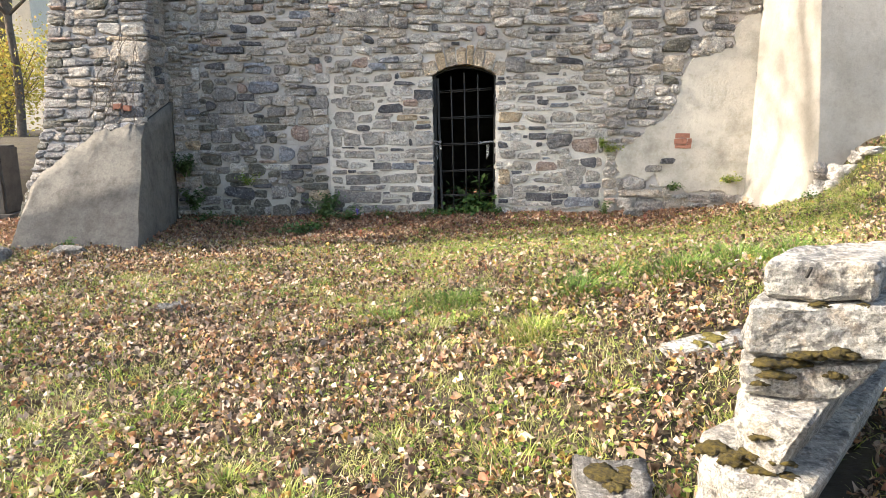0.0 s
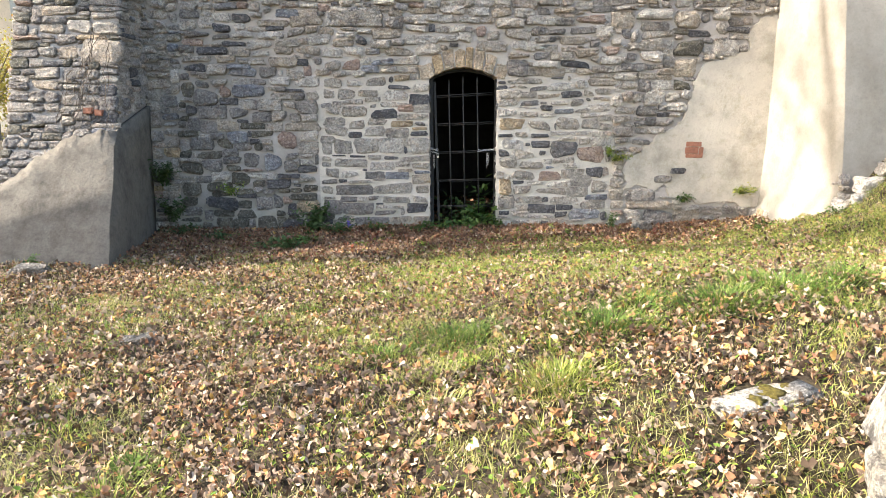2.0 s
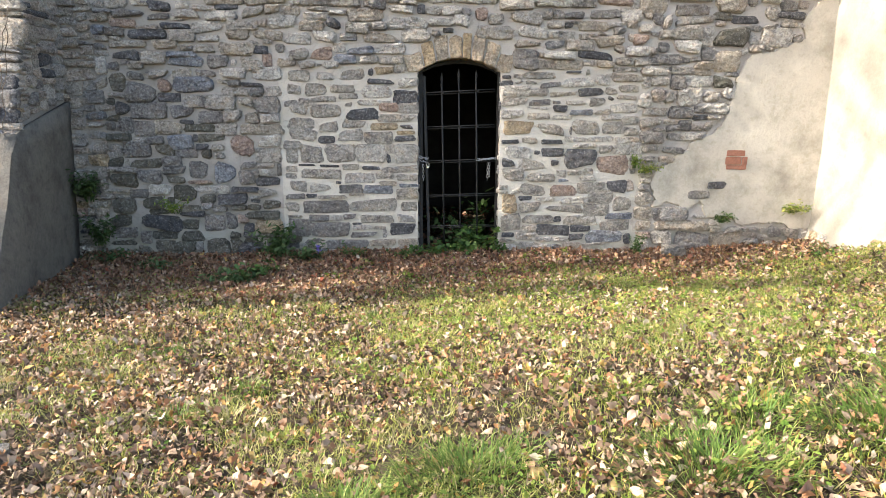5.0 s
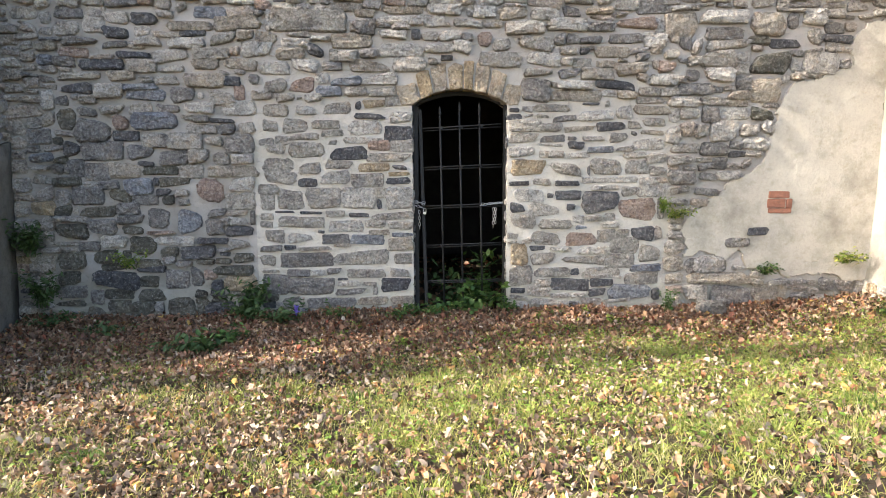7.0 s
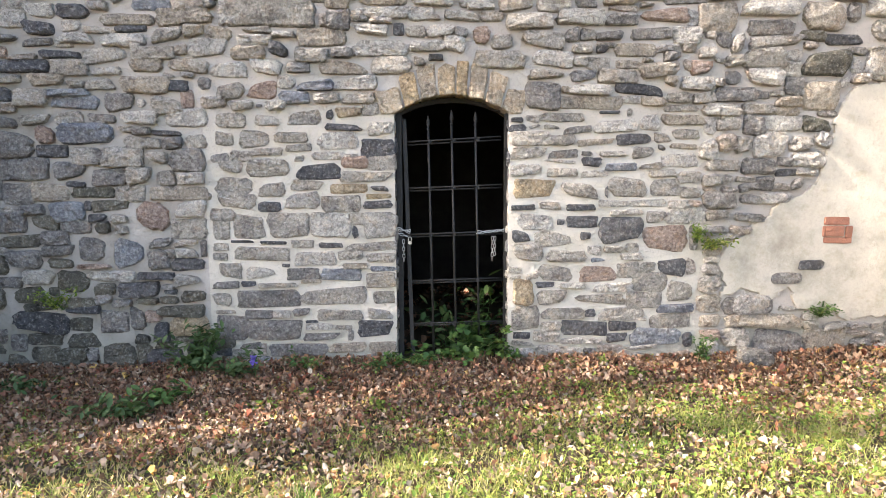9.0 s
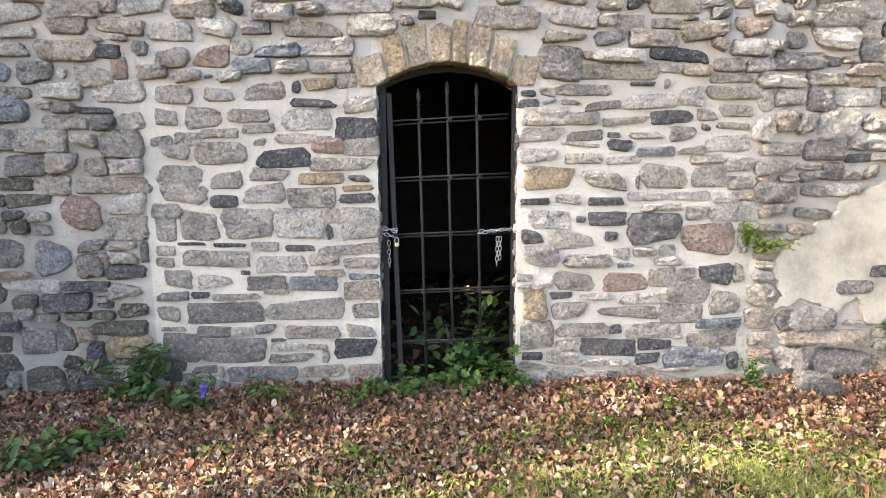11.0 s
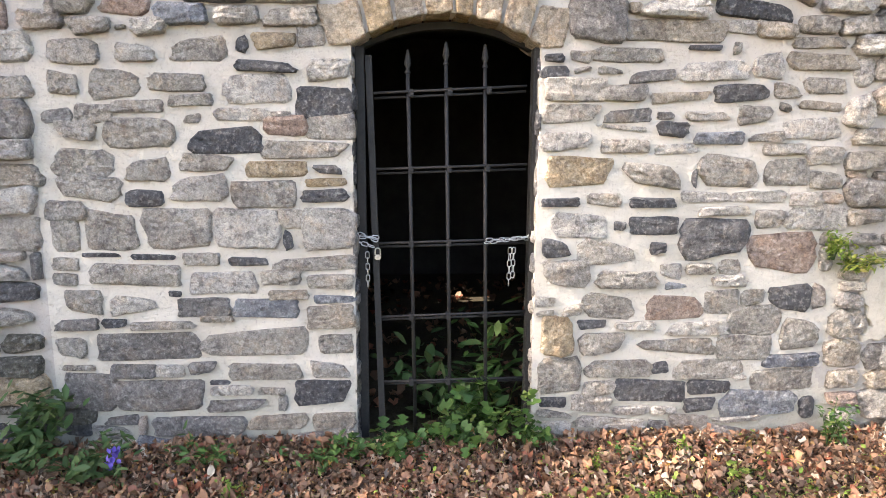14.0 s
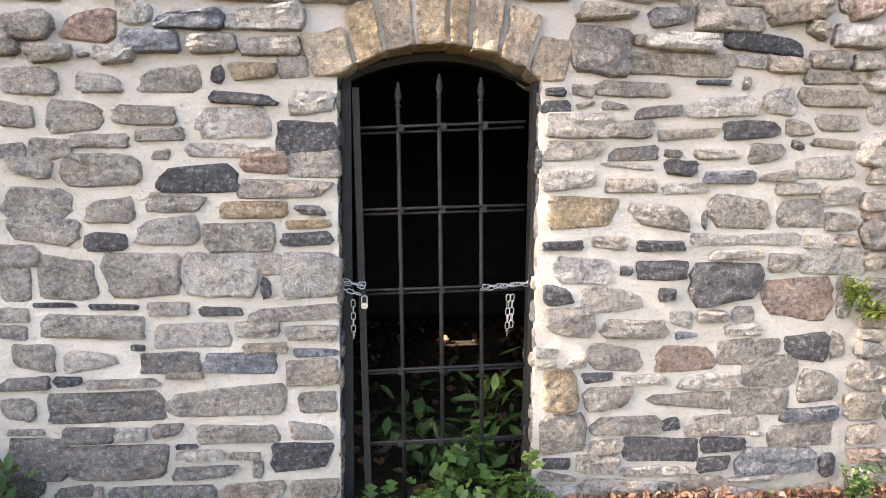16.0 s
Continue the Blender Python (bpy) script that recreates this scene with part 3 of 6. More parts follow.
def link_mesh():
    bm = bmesh.new()
    R, r, L = 0.0085, 0.0026, 0.014
    path = []
    for k in range(8):
        a = math.pi * k / 7
        path.append((R * math.cos(a), L + R * math.sin(a) - 0.006))
    for k in range(8):
        a = math.pi + math.pi * k / 7
        path.append((R * math.cos(a), -L + R * math.sin(a) + 0.006))
    rings = []
    n = len(path)
    for i, (x, z) in enumerate(path):
        px, pz = path[i - 1]
        qx, qz = path[(i + 1) % n]
        t = Vector((qx - px, 0, qz - pz)).normalized()
        s = Vector((t.z, 0, -t.x))
        rings.append([bm.verts.new(Vector((x, 0, z)) + (s * math.cos(k * math.pi / 2) + Vector((0, 1, 0)) * math.sin(k * math.pi / 2)) * r) for k in range(4)])
    for i in range(n):
        for k in range(4):
            bm.faces.new((rings[i][k], rings[i][(k + 1) % 4], rings[(i + 1) % n][(k + 1) % 4], rings[(i + 1) % n][k]))
    bmesh.ops.recalc_face_normals(bm, faces=bm.faces)
    me = bpy.data.meshes.new("link")
    bm.to_mesh(me)
    bm.free()
    me.materials.append(ZINC)
    me.shade_smooth()
    return me


LINK = link_mesh()


def chain(label, path, step=0.029):
    """Links strung along straight stretches, every other one turned a quarter."""
    th = thing("chain", path[0][0], label, "chain", "gate chains")
    inv = Matrix.Translation(path[0][0]).inverted()
    k = 0
    for a, b in path:
        a, b = Vector(a), Vector(b)
        n = max(1, round((b - a).length / step))
        q = (b - a).to_track_quat("Z", "Y").to_matrix().to_4x4()
        for i in range(n):
            ob = new("link", LINK)
            ob.parent = th
            ob.matrix_parent_inverse = inv
            ob.matrix_basis = Matrix.Translation(a.lerp(b, (i + 0.5) / n)) @ q @ pose(0, 0, 0, 0, 0, 90 * (k % 2) + random.uniform(-18, 18))
            k += 1
    return th


GF = 8.80
chain("zinc chain looped round the leaf stile with a hanging end", [((-0.075, GF, 1.21), (0.045, GF - 0.01, 1.165)), ((-0.07, GF, 1.185), (0.05, GF - 0.01, 1.18)), ((-0.06, GF - 0.01, 1.165), (0.03, GF - 0.015, 1.135)), ((-0.004, GF - 0.01, 1.11), (-0.002, GF - 0.01, 0.945))])
chain("zinc chain wrapped along the cross bar with hanging ends", [((0.55, GF - 0.005, 1.152), (0.815, GF - 0.01, 1.19)), ((0.56, GF, 1.165), (0.80, GF, 1.175)), ((0.672, GF - 0.01, 1.13), (0.668, GF - 0.01, 0.945)), ((0.690, GF - 0.012, 1.13), (0.686, GF - 0.012, 0.985))])


def build_padlock():
    th = thing("padlock", (0.045, GF - 0.02, 1.09), "small silvery padlock hanging from the chain", "padlock")
    bm = box(-0.014, -0.008, -0.014, 0.014, 0.008, 0.010, 0.005)
    part("lock_body", bm, BRASS, th)
    bm = bmesh.new()
    for k in range(8):
        a0, a1 = math.pi * k / 8, math.pi * (k + 1) / 8
        rod((0.012 * math.cos(a0), 0, 0.03 + 0.012 * math.sin(a0)), (0.012 * math.cos(a1), 0, 0.03 + 0.012 * math.sin(a1)), 0.003, 6, bm)
    for s in (-1, 1):
        rod((0.012 * s, 0, 0.008), (0.012 * s, 0, 0.03), 0.003, 6, bm)
    part("shackle", bm, ZINC, th)
    return th


padlock = build_padlock()


# ---- fallen leaves and grass ----
LEAF_V = np.array([(0, -0.5, 0), (-0.30, -0.12, 0.07), (0, 0, -0.03), (0.30, -0.12, 0.07), (-0.24, 0.22, 0.09), (0, 0.5, 0.03), (0.24, 0.22, 0.09)])
LEAF_F = np.array([(0, 2, 1), (0, 3, 2), (1, 2, 4), (2, 5, 4), (2, 3, 6), (2, 6, 5)])
LOBED_V = np.array([(0, -0.5, 0), (-0.42, -0.20, 0.10), (-0.16, 0.0, 0.02), (-0.40, 0.26, 0.12), (0, 0.5, 0.06), (0.40, 0.26, 0.10), (0.16, 0.0, 0.02), (0.42, -0.20, 0.12), (0, 0, -0.04)])
LOBED_F = np.array([(0, 8, 1), (1, 8, 2), (2, 8, 3), (3, 8, 4), (4, 8, 5), (5, 8, 6), (6, 8, 7), (7, 8, 0)])
BLADE_V = np.array([(-0.5, 0, 0), (0.5, 0, 0), (-0.38, 0.12, 0.55), (0.38, 0.12, 0.55), (0, 0.48, 1.0)])
BLADE_F = np.array([(0, 1, 3), (0, 3, 2), (2, 3, 4)])


def scatter(name, V, F, at, yaw, pitch, roll, scale, mat, smooth=False):
    """Many copies of a small shape joined into one mesh object."""
    n = len(at)
    cy, sy, cp, sp, cr, sr = np.cos(yaw), np.sin(yaw), np.cos(pitch), np.sin(pitch), np.cos(roll), np.sin(roll)
    P = V[None] * scale[:, None, :]
    x, y, z = P[..., 0], P[..., 1], P[..., 2]
    x, z = x * cr[:, None] + z * sr[:, None], -x * sr[:, None] + z * cr[:, None]
    y, z = y * cp[:, None] - z * sp[:, None], y * sp[:, None] + z * cp[:, None]
    x, y = x * cy[:, None] - y * sy[:, None], x * sy[:, None] + y * cy[:, None]
    co = np.stack([x, y, z], -1) + at[:, None, :]
    tri = (F[None] + (np.arange(n) * len(V))[:, None, None]).reshape(-1)
    me = bpy.data.meshes.new(name)
    me.vertices.add(n * len(V))
    me.vertices.foreach_set("co", co.astype(np.float32).ravel())
    me.loops.add(len(tri))
    me.loops.foreach_set("vertex_index", tri.astype(np.int32))
    me.polygons.add(len(tri) // 3)
    me.polygons.foreach_set("loop_start", np.arange(0, len(tri), 3, dtype=np.int32))
    me.polygons.foreach_set("loop_total", np.full(len(tri) // 3, 3, np.int32))
    me.update(calc_edges=True)
    me.materials.append(mat)
    if smooth:
        me.shade_smooth()
    return new(name, me)


R = np.random.RandomState(11)


def lawn_points(n, x0=-6.2, x1=5.4, y0=0.9, y1=8.72):
    x, y = R.uniform(x0, x1, n), R.uniform(y0, y1, n)
    free = ~((x > -4.95) & (x < -3.45) & (y > 6.85)) & ~((x > 4.15) & (y > 7.12)) & ~((x < -3.5) & (y > 8.7))
    free &= ~((x > 0.85) & (y > 1.64) & (y < 1.98 + 0.5 * (x - 0.87)) & (x < 1.04 + 0.99 * (y - 1.63)))
    along, across = (x - 1.14) * 0.970 + (y - 3.10) * 0.242, (y - 3.10) * 0.970 - (x - 1.14) * 0.242
    free &= ~((along > -0.01) & (along < 0.5) & (np.abs(across) < 0.075))
    return x[free], y[free]


def clump(x, y):
    return np.clip(1.6 * patch_noise(x, y, 11.0, 5.0) + 1.0 * patch_noise(x, y, 23.0, 6.0) - 0.85, 0.05, 1)


def greenness(x, y):
    """Where the grass wins over the leaves: before the wall to the right, and in patches on the hump."""
    g = sig((x - 0.1 + 0.25 * (y - 7)) / 0.8) * np.exp(-((y - 6.7) / 1.5) ** 2) * 1.1
    g = g + 0.5 * np.exp(-((x - 1.0) / 1.6) ** 2 - ((y - 4.2) / 0.5) ** 2)
    g = g + 0.75 * (patch_noise(x, y, 2.3, 1.0) - 0.48) + 0.5 * (patch_noise(x, y, 6.1, 2.0) - 0.5) + 0.19
    return np.clip(g, 0, 1) * sig((8.25 - y) / 0.12)


def crumpled(V, seed, amount=0.07, curl=0.22):
    """A dried version of a leaf: torn outline, buckled blade."""
    rr = np.random.RandomState(seed)
    W = V + np.stack([rr.normal(0, amount, len(V)), rr.normal(0, amount, len(V)), rr.normal(0, curl, len(V))], -1)
    W[:, 2] += curl * 1.6 * rr.uniform(-1, 1.4) * V[:, 0] ** 2 * 4 + curl * rr.uniform(-1, 1.4) * V[:, 1] ** 2 * 3
    return W


def litter(name, n, keep, mat, label, size=(0.035, 0.075), lobed=False, lift=0.010, y1=8.72, y0=0.9):
    for seed in range(4):
        x, y = lawn_points(n // 4, y0=y0, y1=y1)
        k = R.rand(len(x)) < keep(x, y)
        x, y = x[k], y[k]
        m = len(x)
        s = size[0] + (size[1] - size[0]) * R.rand(m) ** 1.6
        at = np.stack([x, y, ground_z(x, y) + lift + R.rand(m) ** 2 * 0.045], -1)
        sc = np.stack([s * R.uniform(0.38, 0.95, m), s * R.uniform(0.8, 1.15, m), s * R.uniform(0.5, 1.7, m) * (0.5 if lobed else 1.0)], -1)
        wide = lobed or seed == 3
        ob = scatter(name, crumpled(LOBED_V if wide else LEAF_V, seed + 10 * lobed), LOBED_F if wide else LEAF_F, at, R.uniform(0, 6.283, m), R.normal(0, 0.48, m), R.normal(0, 0.48, m), sc, mat)
        tagged(ob, label, "leaves", kind="stuff")
    return ob


def red_zone(x, y):
    return sig((y - 8.0 - 0.14 * x + 0.2 * np.sin(3 * x)) / 0.2) * sig((4.2 - x) / 0.3)


litter("fallen_leaves", 205000, lambda x, y: (1.0 - 0.62 * greenness(x, y)) * np.clip(0.5 + 2.4 * (patch_noise(x, y, 3.1, 4.0) - 0.36), 0.32, 1), DEADLEAF, "dry tan and cream fallen leaves covering the lawn", (0.013, 0.055))
litter("fallen_maple_leaves", 7000, lambda x, y: 0.4 * (1.0 - 0.8 * greenness(x, y)), DEADLEAF, "larger lobed dry leaves scattered over the lawn", (0.04, 0.072), True, 0.02)
litter("damp_fallen_leaves", 80000, lambda x, y: red_zone(x, y) * 0.95, REDLEAF, "red-brown fallen leaves heaped along the wall foot", (0.018, 0.058), False, 0.012, y0=7.3)
litter("fallen_leaves", 22000, lambda x, y: red_zone(x, y) * 0.8, DEADLEAF, "mixed tan and dark fallen leaves along the wall foot", (0.015, 0.05), y0=7.3)
litter("damp_fallen_leaves", 30000, lambda x, y: 0.45 * patch_noise(x, y, 2.7, 7.0) * (1.0 - 0.8 * greenness(x, y)), REDLEAF, "scattered russet fallen leaves on the lawn", (0.024, 0.065))


def grass(name, n, keep, mat, label, height=(0.03, 0.085), width=0.0042):
    x, y = lawn_points(n)
    k = R.rand(len(x)) < keep(x, y)
    x, y = x[k], y[k]
    m = len(x)
    h = R.uniform(*height, m)
    at = np.stack([x, y, ground_z(x, y) - 0.004], -1)
    ob = scatter(name, BLADE_V, BLADE_F, at, R.uniform(0, 6.283, m), R.normal(-0.45, 0.45, m), R.normal(0, 0.35, m), np.stack([np.full(m, width) * R.uniform(0.7, 1.5, m), h, h], -1), mat)
    return tagged(ob, label, "grass", kind="stuff")


grass("grass", 650000, lambda x, y: np.clip(0.04 + 1.1 * greenness(x, y), 0, 1) * clump(x, y), GRASS, "short yellow-green lawn grass between the leaves")
grass("grass", 560000, lambda x, y: np.clip(0.10 + 2.0 * (0.62 - patch_noise(x, y, 3.1, 4.0)), 0.08, 1) * sig((8.1 - y) / 0.15) * clump(y, x), STRAW, "sparse dry straw-coloured grass between the leaves", (0.035, 0.095), 0.0036)

# thinner litter and grass beyond the walked lawn
def outer(n):
    x, y = R.uniform(-11, 9, n), R.uniform(-6, 8.6, n)
    k = ~((x > -6.1) & (x < 5.3) & (y > 1.0)) & ~((x > -4.95) & (x < -3.4) & (y > 6.6)) & ~((x > 4.1) & (y > 7.1))
    return x[k], y[k]


x, y = outer(120000)
m = len(x)
s = R.uniform(0.03, 0.07, m)
tagged(scatter("fallen_leaves", crumpled(LEAF_V, 8), LEAF_F, np.stack([x, y, ground_z(x, y) + 0.01 + R.rand(m) * 0.03], -1), R.uniform(0, 6.283, m), R.normal(0, 0.4, m), R.normal(0, 0.4, m), np.stack([s, s, s], -1), DEADLEAF), "dry fallen leaves round the edge of the lawn", "leaves", kind="stuff")
x, y = outer(260000)
m = len(x)
h = R.uniform(0.04, 0.10, m)
tagged(scatter("grass", BLADE_V, BLADE_F, np.stack([x, y, ground_z(x, y) - 0.004], -1), R.uniform(0, 6.283, m), R.normal(-0.45, 0.45, m), R.normal(0, 0.3, m), np.stack([np.full(m, 0.007), h, h], -1), STRAW), "dry grass round the edge of the lawn", "grass", kind="stuff")

# low broad-leaved weeds among the grass
x, y = lawn_points(95000)
k = R.rand(len(x)) < (0.9 * np.clip(greenness(x, y) - 0.15, 0, 1) + 0.10 + 1.3 * sig((x - 0.3) / 0.3) * np.exp(-((y - 7.95) / 0.33) ** 2)) * (0.4 + clump(x + 3, y))
x, y = x[k], y[k]
m = len(x)
s = R.uniform(0.014, 0.034, m)
tagged(scatter("clover", LEAF_V, LEAF_F, np.stack([x, y, ground_z(x, y) + R.uniform(0.015, 0.065, m)], -1), R.uniform(0, 6.283, m), R.normal(0, 0.35, m), R.normal(0, 0.35, m), np.stack([s, s, s], -1), CLOVER), "low broad-leaved yellow-green weeds in the lawn", "weeds", kind="stuff")


def grass_tuft(x, y, r, h, n, mat=TUFT):
    """A clump of long blades bending outwards."""
    n = int(n * 0.75)
    a, q = R.uniform(0, 6.283, n), R.rand(n) ** 0.7 * r
    px, py = x + q * np.cos(a) * 1.35, y + q * np.sin(a)
    hh = h * R.uniform(0.5, 1.1, n)
    at = np.stack([px, py, ground_z(px, py) - 0.005], -1)
    ob = scatter("grass_tuft", BLADE_V, BLADE_F, at, a - math.pi / 2 + R.normal(0, 0.7, n), -0.25 - 0.5 * q / r + R.normal(0, 0.15, n), R.normal(0, 0.12, n), np.stack([np.full(n, 0.0055), hh, hh], -1), mat)
    return tagged(ob, "lush green tuft of long grass in the leaf litter", "grass", "grass tufts")


for x, y, r, h, n in ((0.08, 4.3, 0.20, 0.15, 900), (-0.36, 4.2, 0.13, 0.12, 420), (0.92, 4.05, 0.22, 0.15, 950), (1.22, 4.35, 0.16, 0.12, 560), (1.62, 4.12, 0.20, 0.17, 900), (2.05, 4.28, 0.26, 0.16, 1000), (2.5, 4.4, 0.2, 0.15, 700), (0.55, 3.5, 0.17, 0.15, 620),
                      (-0.05, 5.4, 0.15, 0.10, 420), (1.5, 5.6, 0.2, 0.10, 460), (-1.9, 3.5, 0.14, 0.10, 260), (-2.9, 4.6, 0.16, 0.11, 280), (0.3, 2.3, 0.2, 0.11, 400), (-0.6, 2.1, 0.16, 0.1, 300), (-1.6, 2.3, 0.15, 0.1, 260)):
    grass_tuft(x, y, r, h, n, TUFT if y < 5 and x > -0.5 and y > 3.6 else GRASS)
for k in range(70):
    x, y = R.uniform(-4.5, 4.0), R.uniform(1.6, 7.6)
    if greenness(np.array([x]), np.array([y]))[0] + 0.25 * R.rand() > 0.25 and not (y < 3.8 and x > 0.9):
        grass_tuft(x, y, R.uniform(0.06, 0.14), R.uniform(0.07, 0.12), int(R.uniform(120, 320)), (GRASS, STRAW, TUFT)[k % 3])


# ---- plants ----
def plant(name, at, label, category, mat, stems, height, spread, leaves, size, seed, lean=(0.0, -0.25), lobed=False, group=""):
    """Several curved stems from one root, leaves set along each of them."""
    rr = np.random.RandomState(seed)
    th = thing(name, at, label, category, group)
    bm = bmesh.new()
    P, Y = [], []
    for s in range(stems):
        a = rr.uniform(0, 6.283)
        d = Vector((math.cos(a) * spread + lean[0], math.sin(a) * spread * 0.5 + lean[1] * spread, 0))
        h = height * rr.uniform(0.5, 1.05)
        root = Vector((rr.uniform(-0.3, 0.3) * spread, rr.uniform(-0.12, 0.12) * spread, 0))
        prev = root
        for k in range(1, 7):
            u = k / 6
            p = root + d * u ** 1.4 + Vector((0, 0, h * (1.25 * u - 0.3 * u * u)))
            rod(prev, p, 0.003 * (1.2 - 0.8 * u), 5, bm)
            prev = p
            for q in range(max(1, leaves // 6)):
                if k > 1:
                    P.append(p + Vector(rr.normal(0, size * 0.45, 3)))
                    Y.append(rr.uniform(0, 6.283))
    tagged(part("stalk", bm, WEED, th), kind="stuff")
    n = len(P)
    sz = size * rr.uniform(0.55, 1.15, n)
    ob = scatter("foliage", LOBED_V if lobed else LEAF_V, LOBED_F if lobed else LEAF_F, np.array([p[:] for p in P]), np.array(Y), rr.normal(0.25, 0.45, n), rr.normal(0, 0.4, n), np.stack([sz * (1.0 if lobed else 0.68), sz, sz * 0.9], -1), mat, True)
    ob.parent = th
    tagged(ob, kind="stuff")
    return th


def root(x, y, z=None):
    return (x, y, float(ground_z(x, y)) - 0.01 if z is None else z)


plant("ivy", root(0.30, 8.72, 0.14), "low green creeper spilling out under the gate", "plant", IVY, 10, 0.17, 0.22, 18, 0.07, 1, (0.0, -0.5), True, "plants in the doorway")
plant("ivy", root(0.56, 8.76, 0.12), "bright green creeper climbing the gate's foot", "plant", IVY, 12, 0.34, 0.18, 24, 0.075, 2, (0.0, -0.3), True, "plants in the doorway")
plant("ivy", root(0.82, 8.64, 0.16), "yellow-green creeper leaves beside the door jamb", "plant", IVY, 5, 0.16, 0.11, 18, 0.05, 22, (0.0, -0.3), True, "plants in the doorway")
plant("ivy", root(0.05, 8.66, 0.15), "small green creeper at the door's foot", "plant", IVY, 7, 0.14, 0.22, 18, 0.055, 23, (0.0, -0.4), True, "plants in the doorway")
plant("bramble", root(0.40, 9.12, 0.12), "broad-leaved plant growing in the dark doorway", "plant", WEED, 9, 0.44, 0.30, 18, 0.13, 3, (0.0, 0.0), False, "plants in the doorway")
plant("bramble", root(0.66, 9.05, 0.12), "tall broad-leaved plant behind the gate", "plant", IVY, 6, 0.60, 0.18, 18, 0.12, 4, (0.0, 0.0), False, "plants in the doorway")
plant("weed", root(-1.50, 8.56), "dark nettle-like weed at the foot of the wall", "plant", WEED, 10, 0.34, 0.22, 30, 0.085, 5, group="weeds along the wall")
plant("weed", root(-1.22, 8.50), "dark green weed beside violet flowers", "plant", WEED, 8, 0.22, 0.22, 24, 0.07, 6, group="weeds along the wall")
plant("weed", root(-1.62, 8.18), "pale green rosette weed among red leaves", "plant", IVY, 9, 0.16, 0.16, 18, 0.08, 7, group="weeds along the wall")
plant("weed", root(-1.85, 7.95), "dark broad-leaved weed among fallen leaves", "plant", WEED, 10, 0.14, 0.22, 24, 0.09, 8, group="weeds along the wall")
plant("weed", root(-0.75, 8.58), "low green weed at the foot of the wall", "plant", IVY, 7, 0.13, 0.16, 18, 0.05, 9, group="weeds along the wall")
plant("weed", root(-0.22, 8.60), "low green weed at the foot of the wall", "plant", IVY, 8, 0.12, 0.20, 18, 0.05, 10, group="weeds along the wall")
plant("weed", root(1.15, 8.55), "small green seedling at the foot of the wall", "plant", IVY, 4, 0.08, 0.10, 12, 0.04, 12, group="weeds along the wall")
plant("weed", root(2.24, 8.62), "yellow-green weed in the wall joint", "plant", IVY, 7, 0.26, 0.07, 24, 0.04, 13, group="weeds along the wall")
plant("weed", root(-2.55, 8.40), "dark weed at the foot of the wall", "plant", WEED, 8, 0.14, 0.22, 18, 0.06, 14, group="weeds along the wall")
plant("weed", root(-3.15, 8.50), "dark weed in the shaded corner", "plant", WEED, 8, 0.16, 0.2, 18, 0.06, 15, group="weeds along the wall")
plant("wall_fern", root(2.20, 8.70, 1.08), "upright green fern rooted in the stone wall", "plant", CLOVER, 7, 0.17, 0.06, 30, 0.034, 16, (0.0, -0.4), group="plants on the wall")
plant("wall_fern", root(2.28, 8.69, 1.03), "yellowed fern fronds drooping from the stone wall", "plant", GRASS, 12, 0.10, 0.13, 24, 0.04, 27, (0.03, -0.5), group="plants on the wall")
plant("wall_fern", root(3.18, 8.69, 0.50), "green tuft rooted under the plaster edge", "plant", IVY, 9, 0.10, 0.11, 24, 0.04, 17, (0.0, -0.4), group="plants on the wall")
plant("wall_fern", root(-2.55, 8.70, 0.62), "yellow-green fern rooted in the shaded wall", "plant", CLOVER, 10, 0.16, 0.15, 24, 0.04, 18, (0.0, -0.4), group="plants on the wall")
plant("wall_fern", root(3.95, 8.69, 0.60), "dry brownish tuft rooted under the plaster", "plant", GRASS, 10, 0.10, 0.14, 24, 0.045, 19, (0.0, -0.4), group="plants on the wall")
plant("wall_fern", root(-3.35, 8.62, 0.75), "dark creeper in the corner beside the buttress", "plant", WEED, 14, 0.32, 0.14, 30, 0.06, 20, (0.0, -0.4), group="plants on the wall")
plant("wall_fern", root(-3.30, 8.62, 0.30), "dark creeper in the corner beside the buttress", "plant", WEED, 12, 0.32, 0.16, 30, 0.06, 21, (0.0, -0.4), group="plants on the wall")
plant("weed", root(-3.95, 6.72), "small yellow-green weed before the buttress", "plant", IVY, 4, 0.16, 0.06, 18, 0.04, 24, group="weeds along the wall")
plant("weed", root(3.95, 8.1), "green weed at the foot of the pier", "plant", IVY, 8, 0.12, 0.16, 18, 0.045, 25, group="weeds along the wall")
plant("weed", root(4.12, 7.02), "green weed at the foot of the pier", "plant", IVY, 8, 0.12, 0.18, 18, 0.045, 26, group="weeds along the wall")
for k, (sx, sy) in enumerate(((-0.70, 8.23), (-0.54, 8.38), (-0.12, 7.99), (0.50, 7.95), (0.90, 8.24), (1.22, 8.26), (1.68, 8.41), (1.97, 8.15), (-0.92, 8.07), (1.49, 8.55), (0.72, 8.10), (1.38, 7.98), (2.05, 7.92), (1.02, 8.48))):
    plant("seedling", root(sx, sy), "small bright green seedling among red-brown leaves", "plant", CLOVER, 4 + k % 3, 0.07 + 0.012 * (k % 4), 0.06 + 0.01 * (k % 3), 12, 0.034, 40 + k, lobed=k % 2 == 0, group="seedlings in the leaf litter")
